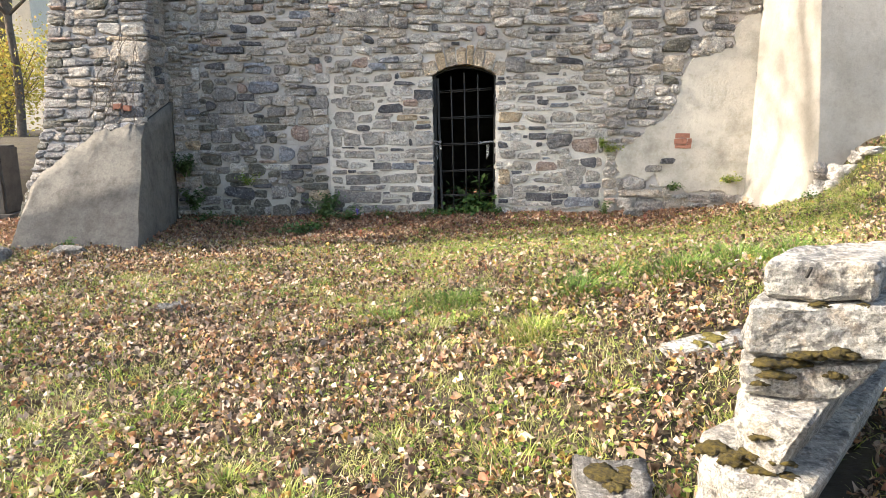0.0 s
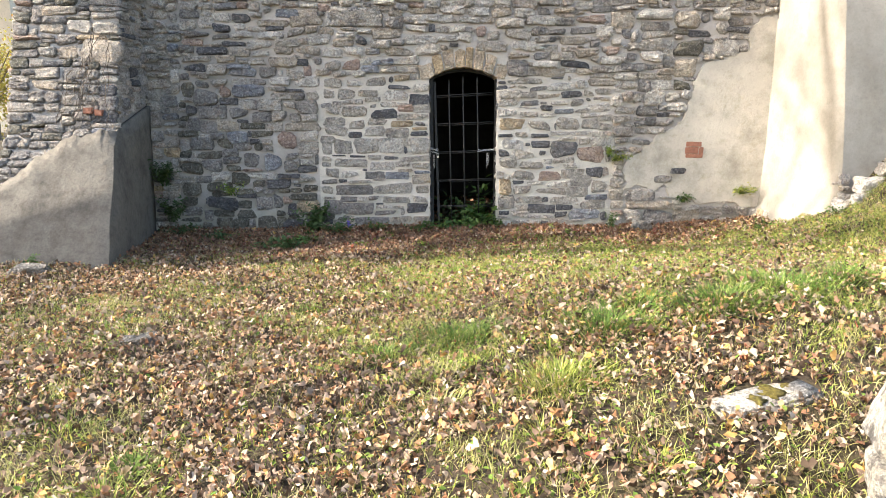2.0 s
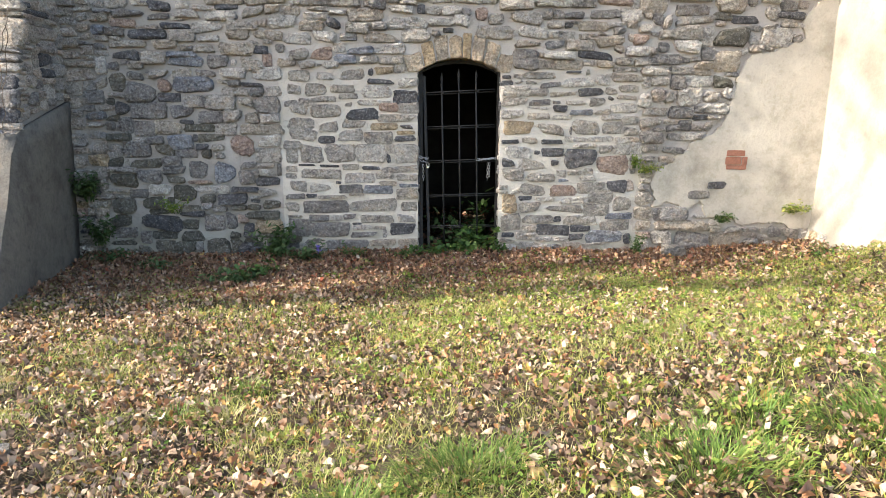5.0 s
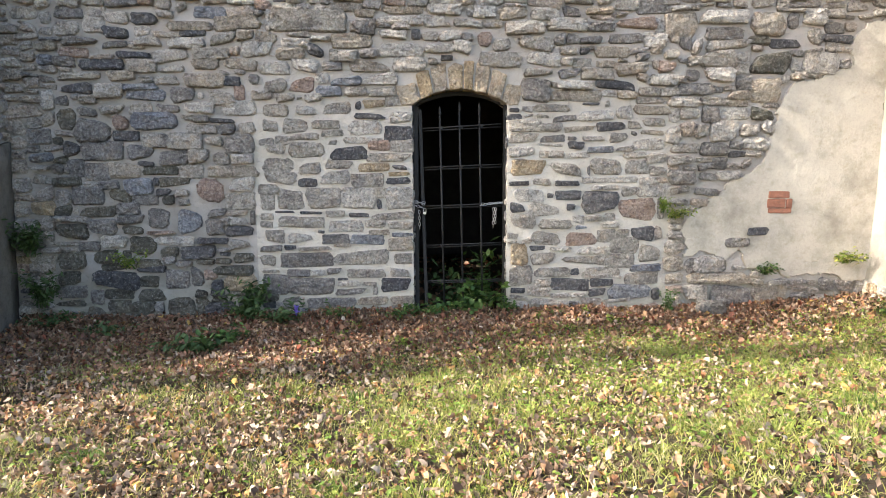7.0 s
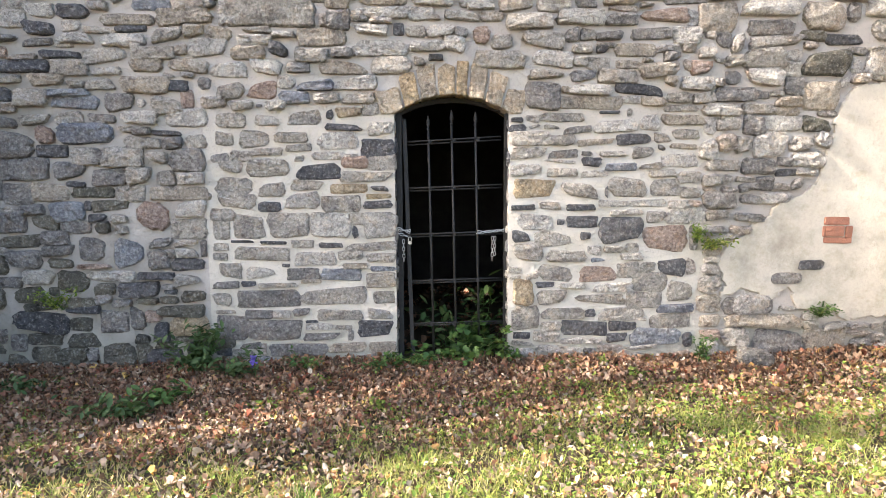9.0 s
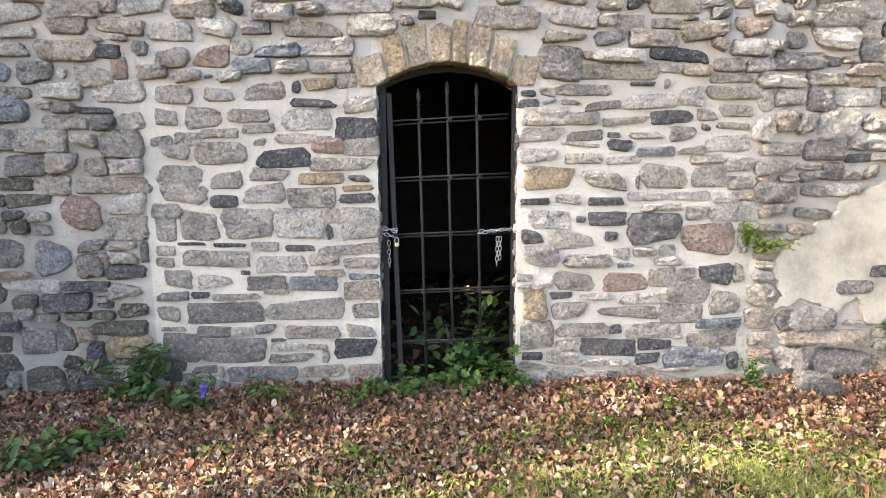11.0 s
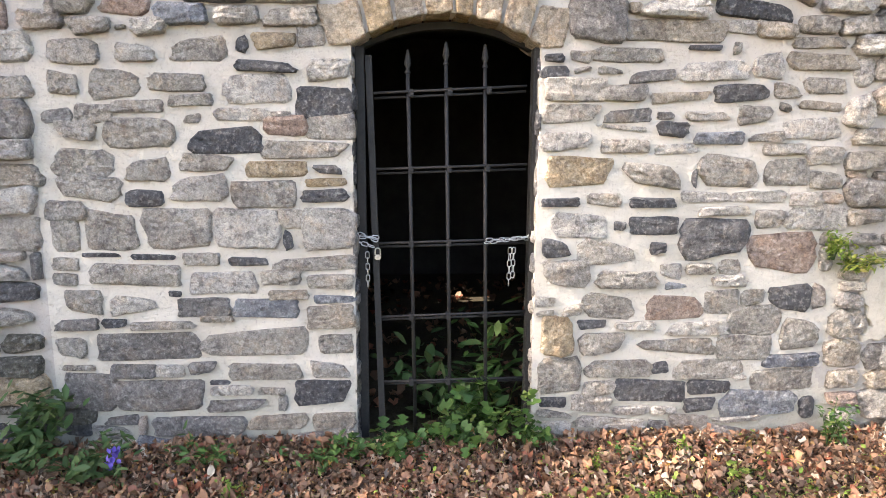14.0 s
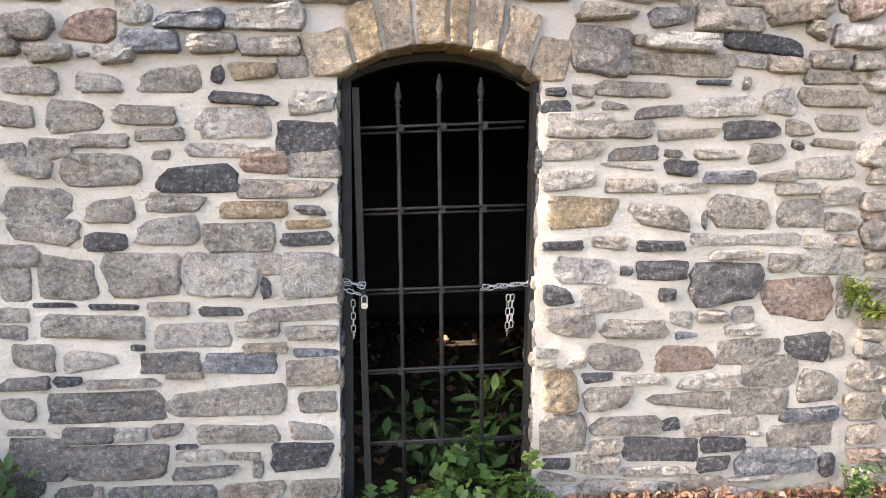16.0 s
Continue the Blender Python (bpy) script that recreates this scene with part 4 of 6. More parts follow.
for fx, fy, s in ((-1.07, 8.46, 31), (-1.06, 8.38, 32)):
    fl = plant("flower", root(fx, fy), "violet-blue wild flower in the leaf litter", "flower", WEED, 2, 0.17, 0.04, 6, 0.03, s, group="violet flowers")
    n = 16
    rr = np.random.RandomState(s)
    ob = scatter("petals", LEAF_V, LEAF_F, np.array([(0, 0, 0.17)]) + rr.normal(0, 0.014, (n, 3)), rr.uniform(0, 6.283, n), rr.normal(0, 0.6, n), rr.normal(0, 0.6, n), np.full((n, 3), 0.030), PETAL)
    ob.parent = fl
    tagged(ob, "violet-blue petals")


n = 420
s = R.uniform(0.04, 0.09, n)
tagged(scatter("fallen_leaves", crumpled(LOBED_V, 3), LOBED_F, np.stack([R.uniform(-0.9, 1.9, n), R.uniform(8.9, 12.6, n), 0.125 + R.rand(n) * 0.02], -1), R.uniform(0, 6.283, n), R.normal(0, 0.3, n), R.normal(0, 0.3, n), np.stack([s, s, s], -1), REDLEAF), "brown fallen leaves blown onto the cellar floor", "leaves", kind="stuff")


def dry_vine(x, y, z, length, seed):
    """Dead brown runners hanging down the corner of the buttress."""
    rr = random.Random(seed)
    th = thing("dry_vine", (x, y, z), "dead brown vine hanging on the buttress corner", "vine", "dead vines")
    for k in range(6):
        bm = bmesh.new()
        p = Vector((rr.uniform(-0.25, 0.05), rr.uniform(-0.04, 0.02), rr.uniform(-0.15, 0.1)))
        for i in range(12):
            q = p + Vector((rr.gauss(0, 0.018), -0.028 + rr.gauss(0, 0.006), -length / 12 * rr.uniform(0.6, 1.3)))
            rod(p, q, 0.0035, 5, bm)
            p = q
        part("runner", bm, BARK, th)
    return th


dry_vine(-3.55, 8.00, 2.45, 0.9, 1)
dry_vine(-3.75, 7.92, 2.15, 0.6, 2)


# ---- broken stone steps, slab and loose rocks ----
def moss_cushion(parent, x, y, z, r, seed, flat=0.3):
    bm = bmesh.new()
    bmesh.ops.create_icosphere(bm, subdivisions=3, radius=r)
    for v in bm.verts:
        v.co += v.co.normalized() * noise.noise(v.co * (0.9 / r) + Vector((seed * 5.0, 0, 0))) * r * 0.7 + v.co.normalized() * noise.noise(v.co * (3.2 / r) + Vector((0, seed * 3.0, 0))) * r * 0.55
        v.co.z *= flat
        v.co += Vector((x, y, z))
    return part("moss", bm, MOSS, parent, "olive-brown moss cushion", True)


def step_block(top, thick, plan, lean, seed, mossy=()):
    """One worn limestone block: plan its corners from the lawn's side round the front, top its upper face, lean how far its foot is drawn in at the broken end."""
    x, y = plan[0]
    th = thing("stone_step", (x, y, top), "weathered pale limestone step with dark moss" if mossy else "weathered pale limestone block topping the broken steps", "step", "broken stone steps")
    bm = bmesh.new()
    rel = [(px - x, py - y) for px, py in plan]
    n = len(rel)
    lo = [bm.verts.new((px - (lean if px > 0.1 else -0.008), py, -thick)) for px, py in rel]
    hi = [bm.verts.new((px, py, 0.012 * px)) for px, py in rel]
    bm.faces.new(lo[::-1])
    bm.faces.new(hi)
    for k in range(n):
        bm.faces.new((lo[k], lo[(k + 1) % n], hi[(k + 1) % n], hi[k]))
    bmesh.ops.bevel(bm, geom=bm.edges[:], offset=0.014, segments=1, affect="EDGES")
    bmesh.ops.triangulate(bm, faces=[f for f in bm.faces if len(f.verts) > 4])
    for _ in range(3):
        bmesh.ops.subdivide_edges(bm, edges=[e for e in bm.edges if e.calc_length() > 0.028], cuts=1, use_grid_fill=True)
    bmesh.ops.triangulate(bm, faces=[f for f in bm.faces if len(f.verts) > 4])
    bmesh.ops.recalc_face_normals(bm, faces=bm.faces)
    for v in bm.verts:
        v.co += noise.noise_vector(v.co * 7 + Vector((seed * 7.3, 0, 0))) * 0.012 + noise.noise_vector(v.co * 24 + Vector((0, seed * 3.1, 0))) * 0.008
    part("block", bm, LIMESTONE, th)
    for mx, my, mz, r in mossy:
        r *= 1.3
        moss_cushion(th, mx, my, mz, r, seed + mx, 0.35)
        moss_cushion(th, mx + r * 1.1, my - r * 0.25, mz - 0.004, r * 0.6, seed + mx + 3, 0.4)
        moss_cushion(th, mx - r * 1.0, my + r * 0.2, mz - 0.004, r * 0.5, seed + mx + 5, 0.4)
    return th


step_block(1.066, 0.118, [(0.99, 1.895), (1.30, 1.83), (1.62, 2.17), (1.18, 2.10)], 0.0, 1)
step_block(0.935, 0.165, [(0.935, 1.865), (1.42, 1.80), (1.75, 2.15), (1.06, 2.04)], 0.06, 2, ((0.12, 0.03, 0.0, 0.012), (0.21, 0.0, 0.0, 0.018), (0.34, -0.02, 0.0, 0.014), (0.17, -0.03, -0.150, 0.025), (0.25, -0.045, -0.140, 0.030)))
step_block(0.752, 0.100, [(0.915, 1.85), (1.32, 1.80), (2.05, 2.50), (1.0, 2.00)], 0.11, 3, ((0.09, 0.002, 0.002, 0.026), (0.17, 0.005, 0.002, 0.022), (0.10, -0.024, -0.025, 0.024), (0.06, -0.02, -0.055, 0.013), (0.27, -0.045, -0.02, 0.016)))
step_block(0.640, 0.160, [(0.895, 1.80), (0.905, 1.735), (1.035, 1.655), (2.05, 2.66), (0.98, 1.95)], 0.07, 4, ((0.045, -0.085, -0.06, 0.020), (0.03, -0.06, -0.13, 0.026), (0.09, -0.12, -0.12, 0.018)))
step_block(0.478, 0.410, [(0.818, 1.83), (0.845, 1.68), (1.03, 1.59), (2.05, 2.66), (0.87, 1.97)], 0.16, 5, ((0.035, 0.0, 0.002, 0.030), (0.075, -0.07, 0.002, 0.030), (0.125, -0.13, 0.002, 0.024), (0.18, -0.17, 0.002, 0.018)))


pin = bpy.data.objects["stone_step"]
part("iron_pin", rod((0.115, -0.032, -0.045), (0.115, -0.050, -0.012), 0.005), IRON, pin, "rusty iron pin set in the stone")


def shade_stump():
    """An added, unseen wall that shades the steps' broken ends."""
    th = thing("shade_wall", (1.16, 1.15, 0.0), "unseen added wall that shades the broken stone steps", "wall")
    part("stone", box(-0.04, -0.2, -0.1, 0.24, 0.2, 0.86, 0.03, None, 3, 0.03, 21), LIMESTONE, th)
    part("stone", box(0.25, -0.2, -0.1, 0.95, 0.2, 0.86, 0.03, None, 3, 0.03, 22), LIMESTONE, th)
    part("stone", box(0.24, -0.2, 0.862, 0.95, 0.2, 1.42, 0.03, None, 3, 0.03, 23), LIMESTONE, th)


shade_stump()


def flat_slab():
    th = thing("stone_slab", (1.14, 3.10, float(ground_z(1.25, 3.12)) + 0.018), "pale limestone slab with yellow moss lying in the grass", "slab")
    th.rotation_euler = (radians(4), radians(-5), radians(14))
    part("block", box(0, -0.085, -0.08, 0.50, 0.085, 0.0, 0.012, None, 3, 0.022, 8), LIMESTONE, th, "", True)
    moss_cushion(th, 0.20, 0.0, -0.002, 0.045, 3, 0.22).data.materials[0] = MOSS_YELLOW
    moss_cushion(th, 0.30, 0.02, -0.002, 0.055, 4, 0.22).data.materials[0] = MOSS_YELLOW
    moss_cushion(th, 0.40, 0.03, -0.002, 0.035, 5, 0.22).data.materials[0] = MOSS_YELLOW


flat_slab()


def sunk_stone():
    th = thing("sunken_stone", (0.60, 2.02, 0.25), "grey mossy stone sunk into the lawn", "stone")
    th.rotation_euler = (0, 0, radians(-8))
    part("block", box(-0.115, -0.13, -0.2, 0.115, 0.13, 0.02, 0.008, None, 4, 0.045, 12), SUNKSTONE, th, "", True)
    for mx, my, r, k in ((-0.03, 0.03, 0.055, 6), (0.04, -0.01, 0.05, 7), (0.0, -0.05, 0.035, 8), (0.055, 0.06, 0.03, 9)):
        moss_cushion(th, mx, my, 0.02, r, k, 0.2)


sunk_stone()


def rock(x, y, sx, sy, sz, seed):
    bm = bmesh.new()
    bmesh.ops.create_icosphere(bm, subdivisions=3, radius=1)
    for v in bm.verts:
        v.co = Vector([max(-0.72, min(0.72, q)) for q in v.co]) * 1.25
        v.co *= 1 + 0.45 * noise.noise(v.co * 1.3 + Vector((seed * 4.0, 0, 0))) + 0.16 * noise.noise(v.co * 4 + Vector((0, seed, 0)))
        v.co = Vector((v.co.x * sx, v.co.y * sy, v.co.z * sz))
    ob = part("rock", bm, STONE["l"] if seed > 4 else SUNKSTONE, None)
    ob.location = (x, y, float(ground_z(x, y)) + sz * 0.25)
    return tagged(ob, "low grey rock half buried in fallen leaves", "rock", "loose rocks")


rock(-3.85, 6.55, 0.17, 0.10, 0.07, 1)
rock(-4.55, 6.35, 0.20, 0.14, 0.12, 2)
rock(-2.05, 4.75, 0.13, 0.08, 0.05, 3)
rock(2.62, 8.58, 0.12, 0.10, 0.10, 4)
rock(4.46, 7.04, 0.14, 0.10, 0.09, 5)
rock(4.22, 7.06, 0.11, 0.09, 0.08, 6)
rock(4.70, 6.92, 0.17, 0.10, 0.05, 7)
rock(4.32, 6.98, 0.08, 0.07, 0.06, 8)
rock(4.60, 7.02, 0.09, 0.08, 0.07, 9)


# ---- distance ----
def tree(x, y, height, radius, seed, leaves, label, crown_mat=YELLOWLEAF, lean=0.0, bare=False):
    rr = random.Random(seed)
    base = Vector((x, y, float(ground_z(x, y)) - 0.1))
    th = thing("tree", base, label, "tree", "autumn trees")
    bm = bmesh.new()
    tips = []

    def limb(p, d, length, r, level):
        n = 5
        prev = None
        for k in range(n + 1):
            u = k / n
            q = p + d * length * u + Vector((rr.gauss(0, 1), rr.gauss(0, 1), rr.gauss(0, 0.4))) * length * 0.025 * (k > 0)
            rk = r * (1 - 0.65 * u)
            m = (d.to_track_quat("Z", "Y")).to_matrix()
            ring = [bm.verts.new(q + m @ Vector((math.cos(a) * rk, math.sin(a) * rk, 0))) for a in (i * math.pi / 4 for i in range(8))]
            if prev:
                for i in range(8):
                    bm.faces.new((prev[i], prev[(i + 1) % 8], ring[(i + 1) % 8], ring[i]))
            prev = ring
            if level < 3 and k >= (2 if level == 0 else 1):
                for _ in range(2 if level else 3):
                    a = rr.uniform(0, 6.283)
                    side = Vector((math.cos(a), math.sin(a), rr.uniform(0.2, 0.9))).normalized()
                    limb(q, (d * 0.45 + side).normalized(), length * rr.uniform(0.32, 0.5), rk * 0.5, level + 1)
            if level >= 2:
                tips.append(q.copy())
    limb(Vector((0, 0, 0)), Vector((lean, 0, 1)).normalized(), height * 0.75, radius, 0)
    part("trunk", bm, BARK, th, "", True)
    if leaves:
        R2 = np.random.RandomState(seed)
        pick = R2.randint(0, len(tips), leaves)
        at = np.array([tips[i][:] for i in pick]) + R2.normal(0, 0.22, (leaves, 3))
        s = R2.uniform(0.06, 0.13, leaves)
        ob = scatter("crown", LEAF_V, LEAF_F, at, R2.uniform(0, 6.283, leaves), R2.normal(0, 0.8, leaves), R2.normal(0, 0.8, leaves), np.stack([s, s, s], -1), crown_mat)
        ob.parent = th
    return th


tree(-11.45, 17.0, 14, 0.42, 3, 9000, "tall grey-barked tree with thin yellow autumn leaves", lean=0.03)
tree(-9.50, 15.0, 9, 0.10, 4, 6000, "slender young tree with yellow autumn leaves", lean=-0.05)
tree(-16.0, 22.0, 12, 0.22, 5, 12000, "broad yellow-leaved tree behind the wall", lean=0.0)
# two trees beyond the view, added for the shadows they cast
tree(-12.0, 2.9, 12, 0.13, 6, 700, "thin nearly bare autumn tree beside the lawn, unseen, added for its shadow", lean=0.02)
tree(-8.5, 6.65, 15, 0.26, 7, 500, "nearly bare autumn tree beside the buttress, unseen, added for its branch shadows", lean=0.02)


def shrub(x, y, r, seed, n):
    rr = np.random.RandomState(seed)
    th = thing("shrub", (x, y, float(ground_z(x, y))), "yellow-green autumn shrub behind the buttress", "shrub", "autumn shrubs")
    bm = bmesh.new()
    for k in range(12):
        a = rr.uniform(0, 6.283)
        rod((0, 0, 0), (math.cos(a) * r * 0.8, math.sin(a) * r * 0.8, r * rr.uniform(0.9, 1.8)), 0.012, 5, bm)
    part("stalk", bm, BARK, th)
    d = rr.normal(0, 1, (n, 3))
    d = d / np.linalg.norm(d, axis=1)[:, None] * (rr.rand(n, 1) ** 0.4) * r * (1 + 0.35 * np.sin(4 * d[:, :1]) * np.cos(3 * d[:, 1:2]))
    d[:, 2] = np.abs(d[:, 2] + r)
    s = rr.uniform(0.05, 0.11, n)
    ob = scatter("foliage", LEAF_V, LEAF_F, d, rr.uniform(0, 6.283, n), rr.normal(0, 0.8, n), rr.normal(0, 0.8, n), np.stack([s, s, s], -1), YELLOWLEAF)
    ob.parent = th


shrub(-10.4, 15.5, 1.3, 1, 5000)
shrub(-9.6, 18.5, 1.6, 2, 6000)
shrub(-13.5, 19.5, 1.8, 3, 6000)

HOUSE = plain_mat("pale_house_render", (0.62, 0.55, 0.44), (0.54, 0.48, 0.39), 2)
ROOF = plain_mat("brown_roof_tile", (0.20, 0.10, 0.07), (0.14, 0.08, 0.06), 8)
PANE = plain_mat("window_pane", (0.03, 0.035, 0.04), (0.05, 0.055, 0.06), 3, 0.08)
PAINT = plain_mat("white_window_paint", (0.75, 0.74, 0.70), (0.65, 0.64, 0.60), 9)


def house():
    th = thing("house", (-22.5, 30, 1), "pale rendered house behind the autumn trees", "house")
    part("wall", box(-7, -4, -1.2, 7, 4, 6.0), HOUSE, th)
    bm = bmesh.new()
    a = [bm.verts.new(p) for p in ((-7.4, -4.5, 5.9), (7.4, -4.5, 5.9), (7.4, 0, 9.2), (-7.4, 0, 9.2), (-7.4, 4.5, 5.9), (7.4, 4.5, 5.9))]
    for f in ((0, 1, 2, 3), (3, 2, 5, 4), (0, 3, 4), (1, 5, 2), (0, 4, 5, 1)):
        bm.faces.new([a[i] for i in f])
    part("roof", bm, ROOF, th)
    for wx in (-5, -2, 1, 4):
        for wz in (0.8, 3.6):
            w = part("window", box(wx - 0.6, -4.06, wz - 0.1, wx + 0.6, -3.98, wz + 1.5, 0.01), PAINT, th)
            for s in (-1, 1):
                part("pane", box(wx + s * 0.28 - 0.23, -4.075, wz, wx + s * 0.28 + 0.23, -4.05, wz + 1.4), PANE, w)


house()


def old_marker():
    th = thing("stone_marker", (-6.2, 8.9, 0.0), "dark upright stone block beyond the buttress", "stone block")
    part("shaft", box(-0.35, -0.2, 0.25, 0.35, 0.2, 1.18, 0.03, None, 2, 0.015, 21), DARKWALL, th)
    part("plinth", box(-0.45, -0.3, -0.1, 0.45, 0.3, 0.26, 0.03, None, 2, 0.015, 22), DARKWALL, th)


old_marker()


# ---- masonry, last ----
def stone_shape(seed, aspect, square=False):
    """A rubble stone one unit wide and high: a skewed, chipped block with knocked-off corners, its face towards -y."""
    rnd = random.Random(seed)
    low = 0.455 if square else 0.40
    corners = [(sx * rnd.uniform(low, 0.545), sz * rnd.uniform(low, 0.555)) for sx, sz in ((1, 1), (-1, 1), (-1, -1), (1, -1))]
    for k in rnd.sample(range(4), rnd.choice((0, 0, 0, 1) if square else (0, 1, 1, 2))):
        corners[k] = (corners[k][0] * rnd.uniform(0.62, 0.97), corners[k][1] * rnd.uniform(0.35, 0.85))
    base = []
    for k in range(4):
        a, b, c = Vector(corners[k - 1]), Vector(corners[k]), Vector(corners[(k + 1) % 4])
        r0, r1 = (rnd.uniform(0.05, 0.17), rnd.uniform(0.05, 0.17)) if square else (rnd.uniform(0.10, 0.30), rnd.uniform(0.10, 0.30))
        if abs(a.x - b.x) > abs(a.y - b.y):
            r0 = r0 / aspect
        else:
            r1 = r1 / aspect
        base.append(b.lerp(a, r0))
        base.append(b.lerp(c, r1))
        base.append(b.lerp(c, rnd.uniform(0.28, 0.44)) * rnd.uniform(0.95, 1.10))
        base.append(b.lerp(c, rnd.uniform(0.56, 0.72)) * rnd.uniform(0.95, 1.10))
    base = [p + Vector((rnd.uniform(-0.016, 0.016) / aspect, rnd.uniform(-0.02, 0.02))) for p in base]
    n = len(base)
    verts, faces = [], []
    tilt, lift = rnd.uniform(-0.3, 0.3), rnd.uniform(-0.3, 0.3)
    chip = [rnd.uniform(0.05, 0.16) for _ in base]
    for k, dep in enumerate((0.4, -0.42, -0.86)):
        for p, c in zip(base, chip):
            gx, gz = (1.05, 1.07) if k == 0 else (1.01, 1.02) if k == 1 else (1 - c / aspect, 1 - c)
            d = dep + (0 if k == 0 else p.x * tilt + p.y * lift + rnd.uniform(-0.14, 0.12))
            verts.append((p.x * gx, d, p.y * gz))
    half = n // 2
    for i in range(half):
        p, q = base[2 * i], rnd.uniform(0.42, 0.66)
        verts.append((p.x * q, -1.02 + p.x * tilt + p.y * lift + rnd.uniform(-0.16, 0.16), p.y * q))
    verts.append((rnd.uniform(-0.15, 0.15), -1.05 + rnd.uniform(-0.14, 0.14), rnd.uniform(-0.12, 0.12)))
    for r in (0, n):
        for i in range(n):
            k = (i + 1) % n
            faces.append((r + i, r + n + i, r + n + k, r + k))
    for i in range(half):
        o, j = 2 * n + 2 * i, 3 * n + (i + 1) % half
        far = 2 * n + (2 * i + 2) % n
        faces += [(o, 3 * n + i, o + 1), (o + 1, 3 * n + i, j), (o + 1, j, far), (3 * n + i, 3 * n + half, j)]
    return verts, faces


def soften(me):
    """Chipped faces: the flat of a stone stays faceted, its worn rim is rounded."""
    me.polygons.foreach_set("use_smooth", [len(p.vertices) == 4 for p in me.polygons])
    return me


ASPECTS = (1.0, 1.6, 2.4, 3.6)
SHAPES = {(a, k): stone_shape(17 * k + int(a * 10), a, k > 15) for a in ASPECTS for k in range(32)}
SHAPE_MESH = {}
for key, (vs, fs) in SHAPES.items():
    SHAPE_MESH[key] = soften(mesh_of("stone", vs, fs, STONE["g"]))


def pack(x0, x1, z0, z1, blocked, anchors, rnd, cell=0.014, hmin=0.045, hmax=0.15):
    """Lays stones from the foot upwards, roughly in courses, round the stones already set."""
    nx, nz = int((x1 - x0) / cell), int((z1 - z0) / cell)
    occ = np.zeros((nz, nx), bool)
    ids = np.zeros((nz, nx), int)
    for j in range(nz):
        for i in range(nx):
            if blocked(x0 + (i + 0.5) * cell, z0 + (j + 0.5) * cell):
                occ[j, i] = True
    out = []
    for ax, az, aw, ah, tone in anchors:
        i0, i1 = max(0, round((ax - aw / 2 - x0) / cell)), min(nx, round((ax + aw / 2 - x0) / cell))
        j0, j1 = max(0, round((az - ah / 2 - z0) / cell)), min(nz, round((az + ah / 2 - z0) / cell))
        if i1 - i0 < 2 or j1 - j0 < 2 or occ[j0:j1, i0:i1].mean() > 0.2:
            continue
        occ[j0:j1, i0:i1] = True
        out.append((ax, az, aw, ah, tone))
    for j in range(nz):
        i = 0
        last_top = None
        while i < nx:
            if occ[j, i]:
                i += 1
                continue
            run = 1
            while i + run < nx and not occ[j, i + run] and run < 60:
                run += 1
            high = z0 + j * cell > 2.15
            h = rnd.choice((hmin, 0.06, 0.075, 0.09, 0.10, 0.115, 0.13) if high else (0.055, 0.07, 0.085, 0.10, 0.12, 0.135, hmax)) * rnd.uniform(0.9, 1.1)
            if last_top is not None and rnd.random() < 0.6 and last_top - j > 2:
                h = max(hmin * 0.8, (last_top - j) * cell)
                h = min(h, hmax * 1.1)
            w = h * rnd.choice((1.5, 1.9, 2.3, 2.8, 3.4) if high else (1.1, 1.3, 1.6, 1.9, 2.3, 2.8))
            w = min(max(w, 0.11), 0.44)
            wi = min(run, round(w / cell))
            if run - wi < 8:
                wi = run if run * cell < 0.48 else run // 2
            if j and wi < run:
                below = ids[j - 1]
                end = i + wi
                if any(0 < q < nx and below[q - 1] != below[q] for q in range(end - 2, end + 3)):
                    wi = wi + 5 if run - wi > 12 else max(8, wi - 5) if run - wi + 5 > 8 else wi
                    wi = min(wi, run)
            if run < 8:
                # a narrow slot: close it level with the lower of its two neighbours
                h = cell
                while j + round(h / cell) < nz and h < 0.2 and (i == 0 or occ[j + round(h / cell), i - 1]) and (i + run >= nx or occ[j + round(h / cell), i + run]):
                    h += cell
            hj = 1
            while hj < round(h / cell) and j + hj < nz and not occ[j + hj, i:i + wi].any():
                hj += 1
            up = 0
            while j + hj + up < nz and up < 3 and not occ[j + hj + up, i:i + wi].any():
                up += 1
            if j + hj + up < nz and up < 3 and run >= 8:
                hj += up
            occ[j:j + hj, i:i + wi] = True
            ids[j:j + hj, i:i + wi] = len(out) + 2 + j * nx + i
            ww, hh = wi * cell, hj * cell
            px, pz = x0 + i * cell + ww / 2, z0 + j * cell + hh / 2
            close = bool(anchors) and -3.0 < px < 3.9 and 0.3 < pz < 2.85
            if (ww > 0.04 and hh > 0.03) and not (close and (ww < 0.075 or hh < 0.05)):
                r = rnd.random()
                tone = "g" if r < 0.82 else "d" if r < 0.895 else "l" if r < 0.945 else "r" if r < 0.975 else "b" if r < 0.99 else "y"
                # dark olive-grey stones come more often lower down on the left
                if close and px < -1.38 and r < 0.82 and rnd.random() < 0.62 - 0.2 * pz:
                    tone = "m"
                out.append((x0 + i * cell + ww / 2, z0 + j * cell + hh / 2, ww, hh, tone))
            last_top = j + hj
            i += wi
    return out


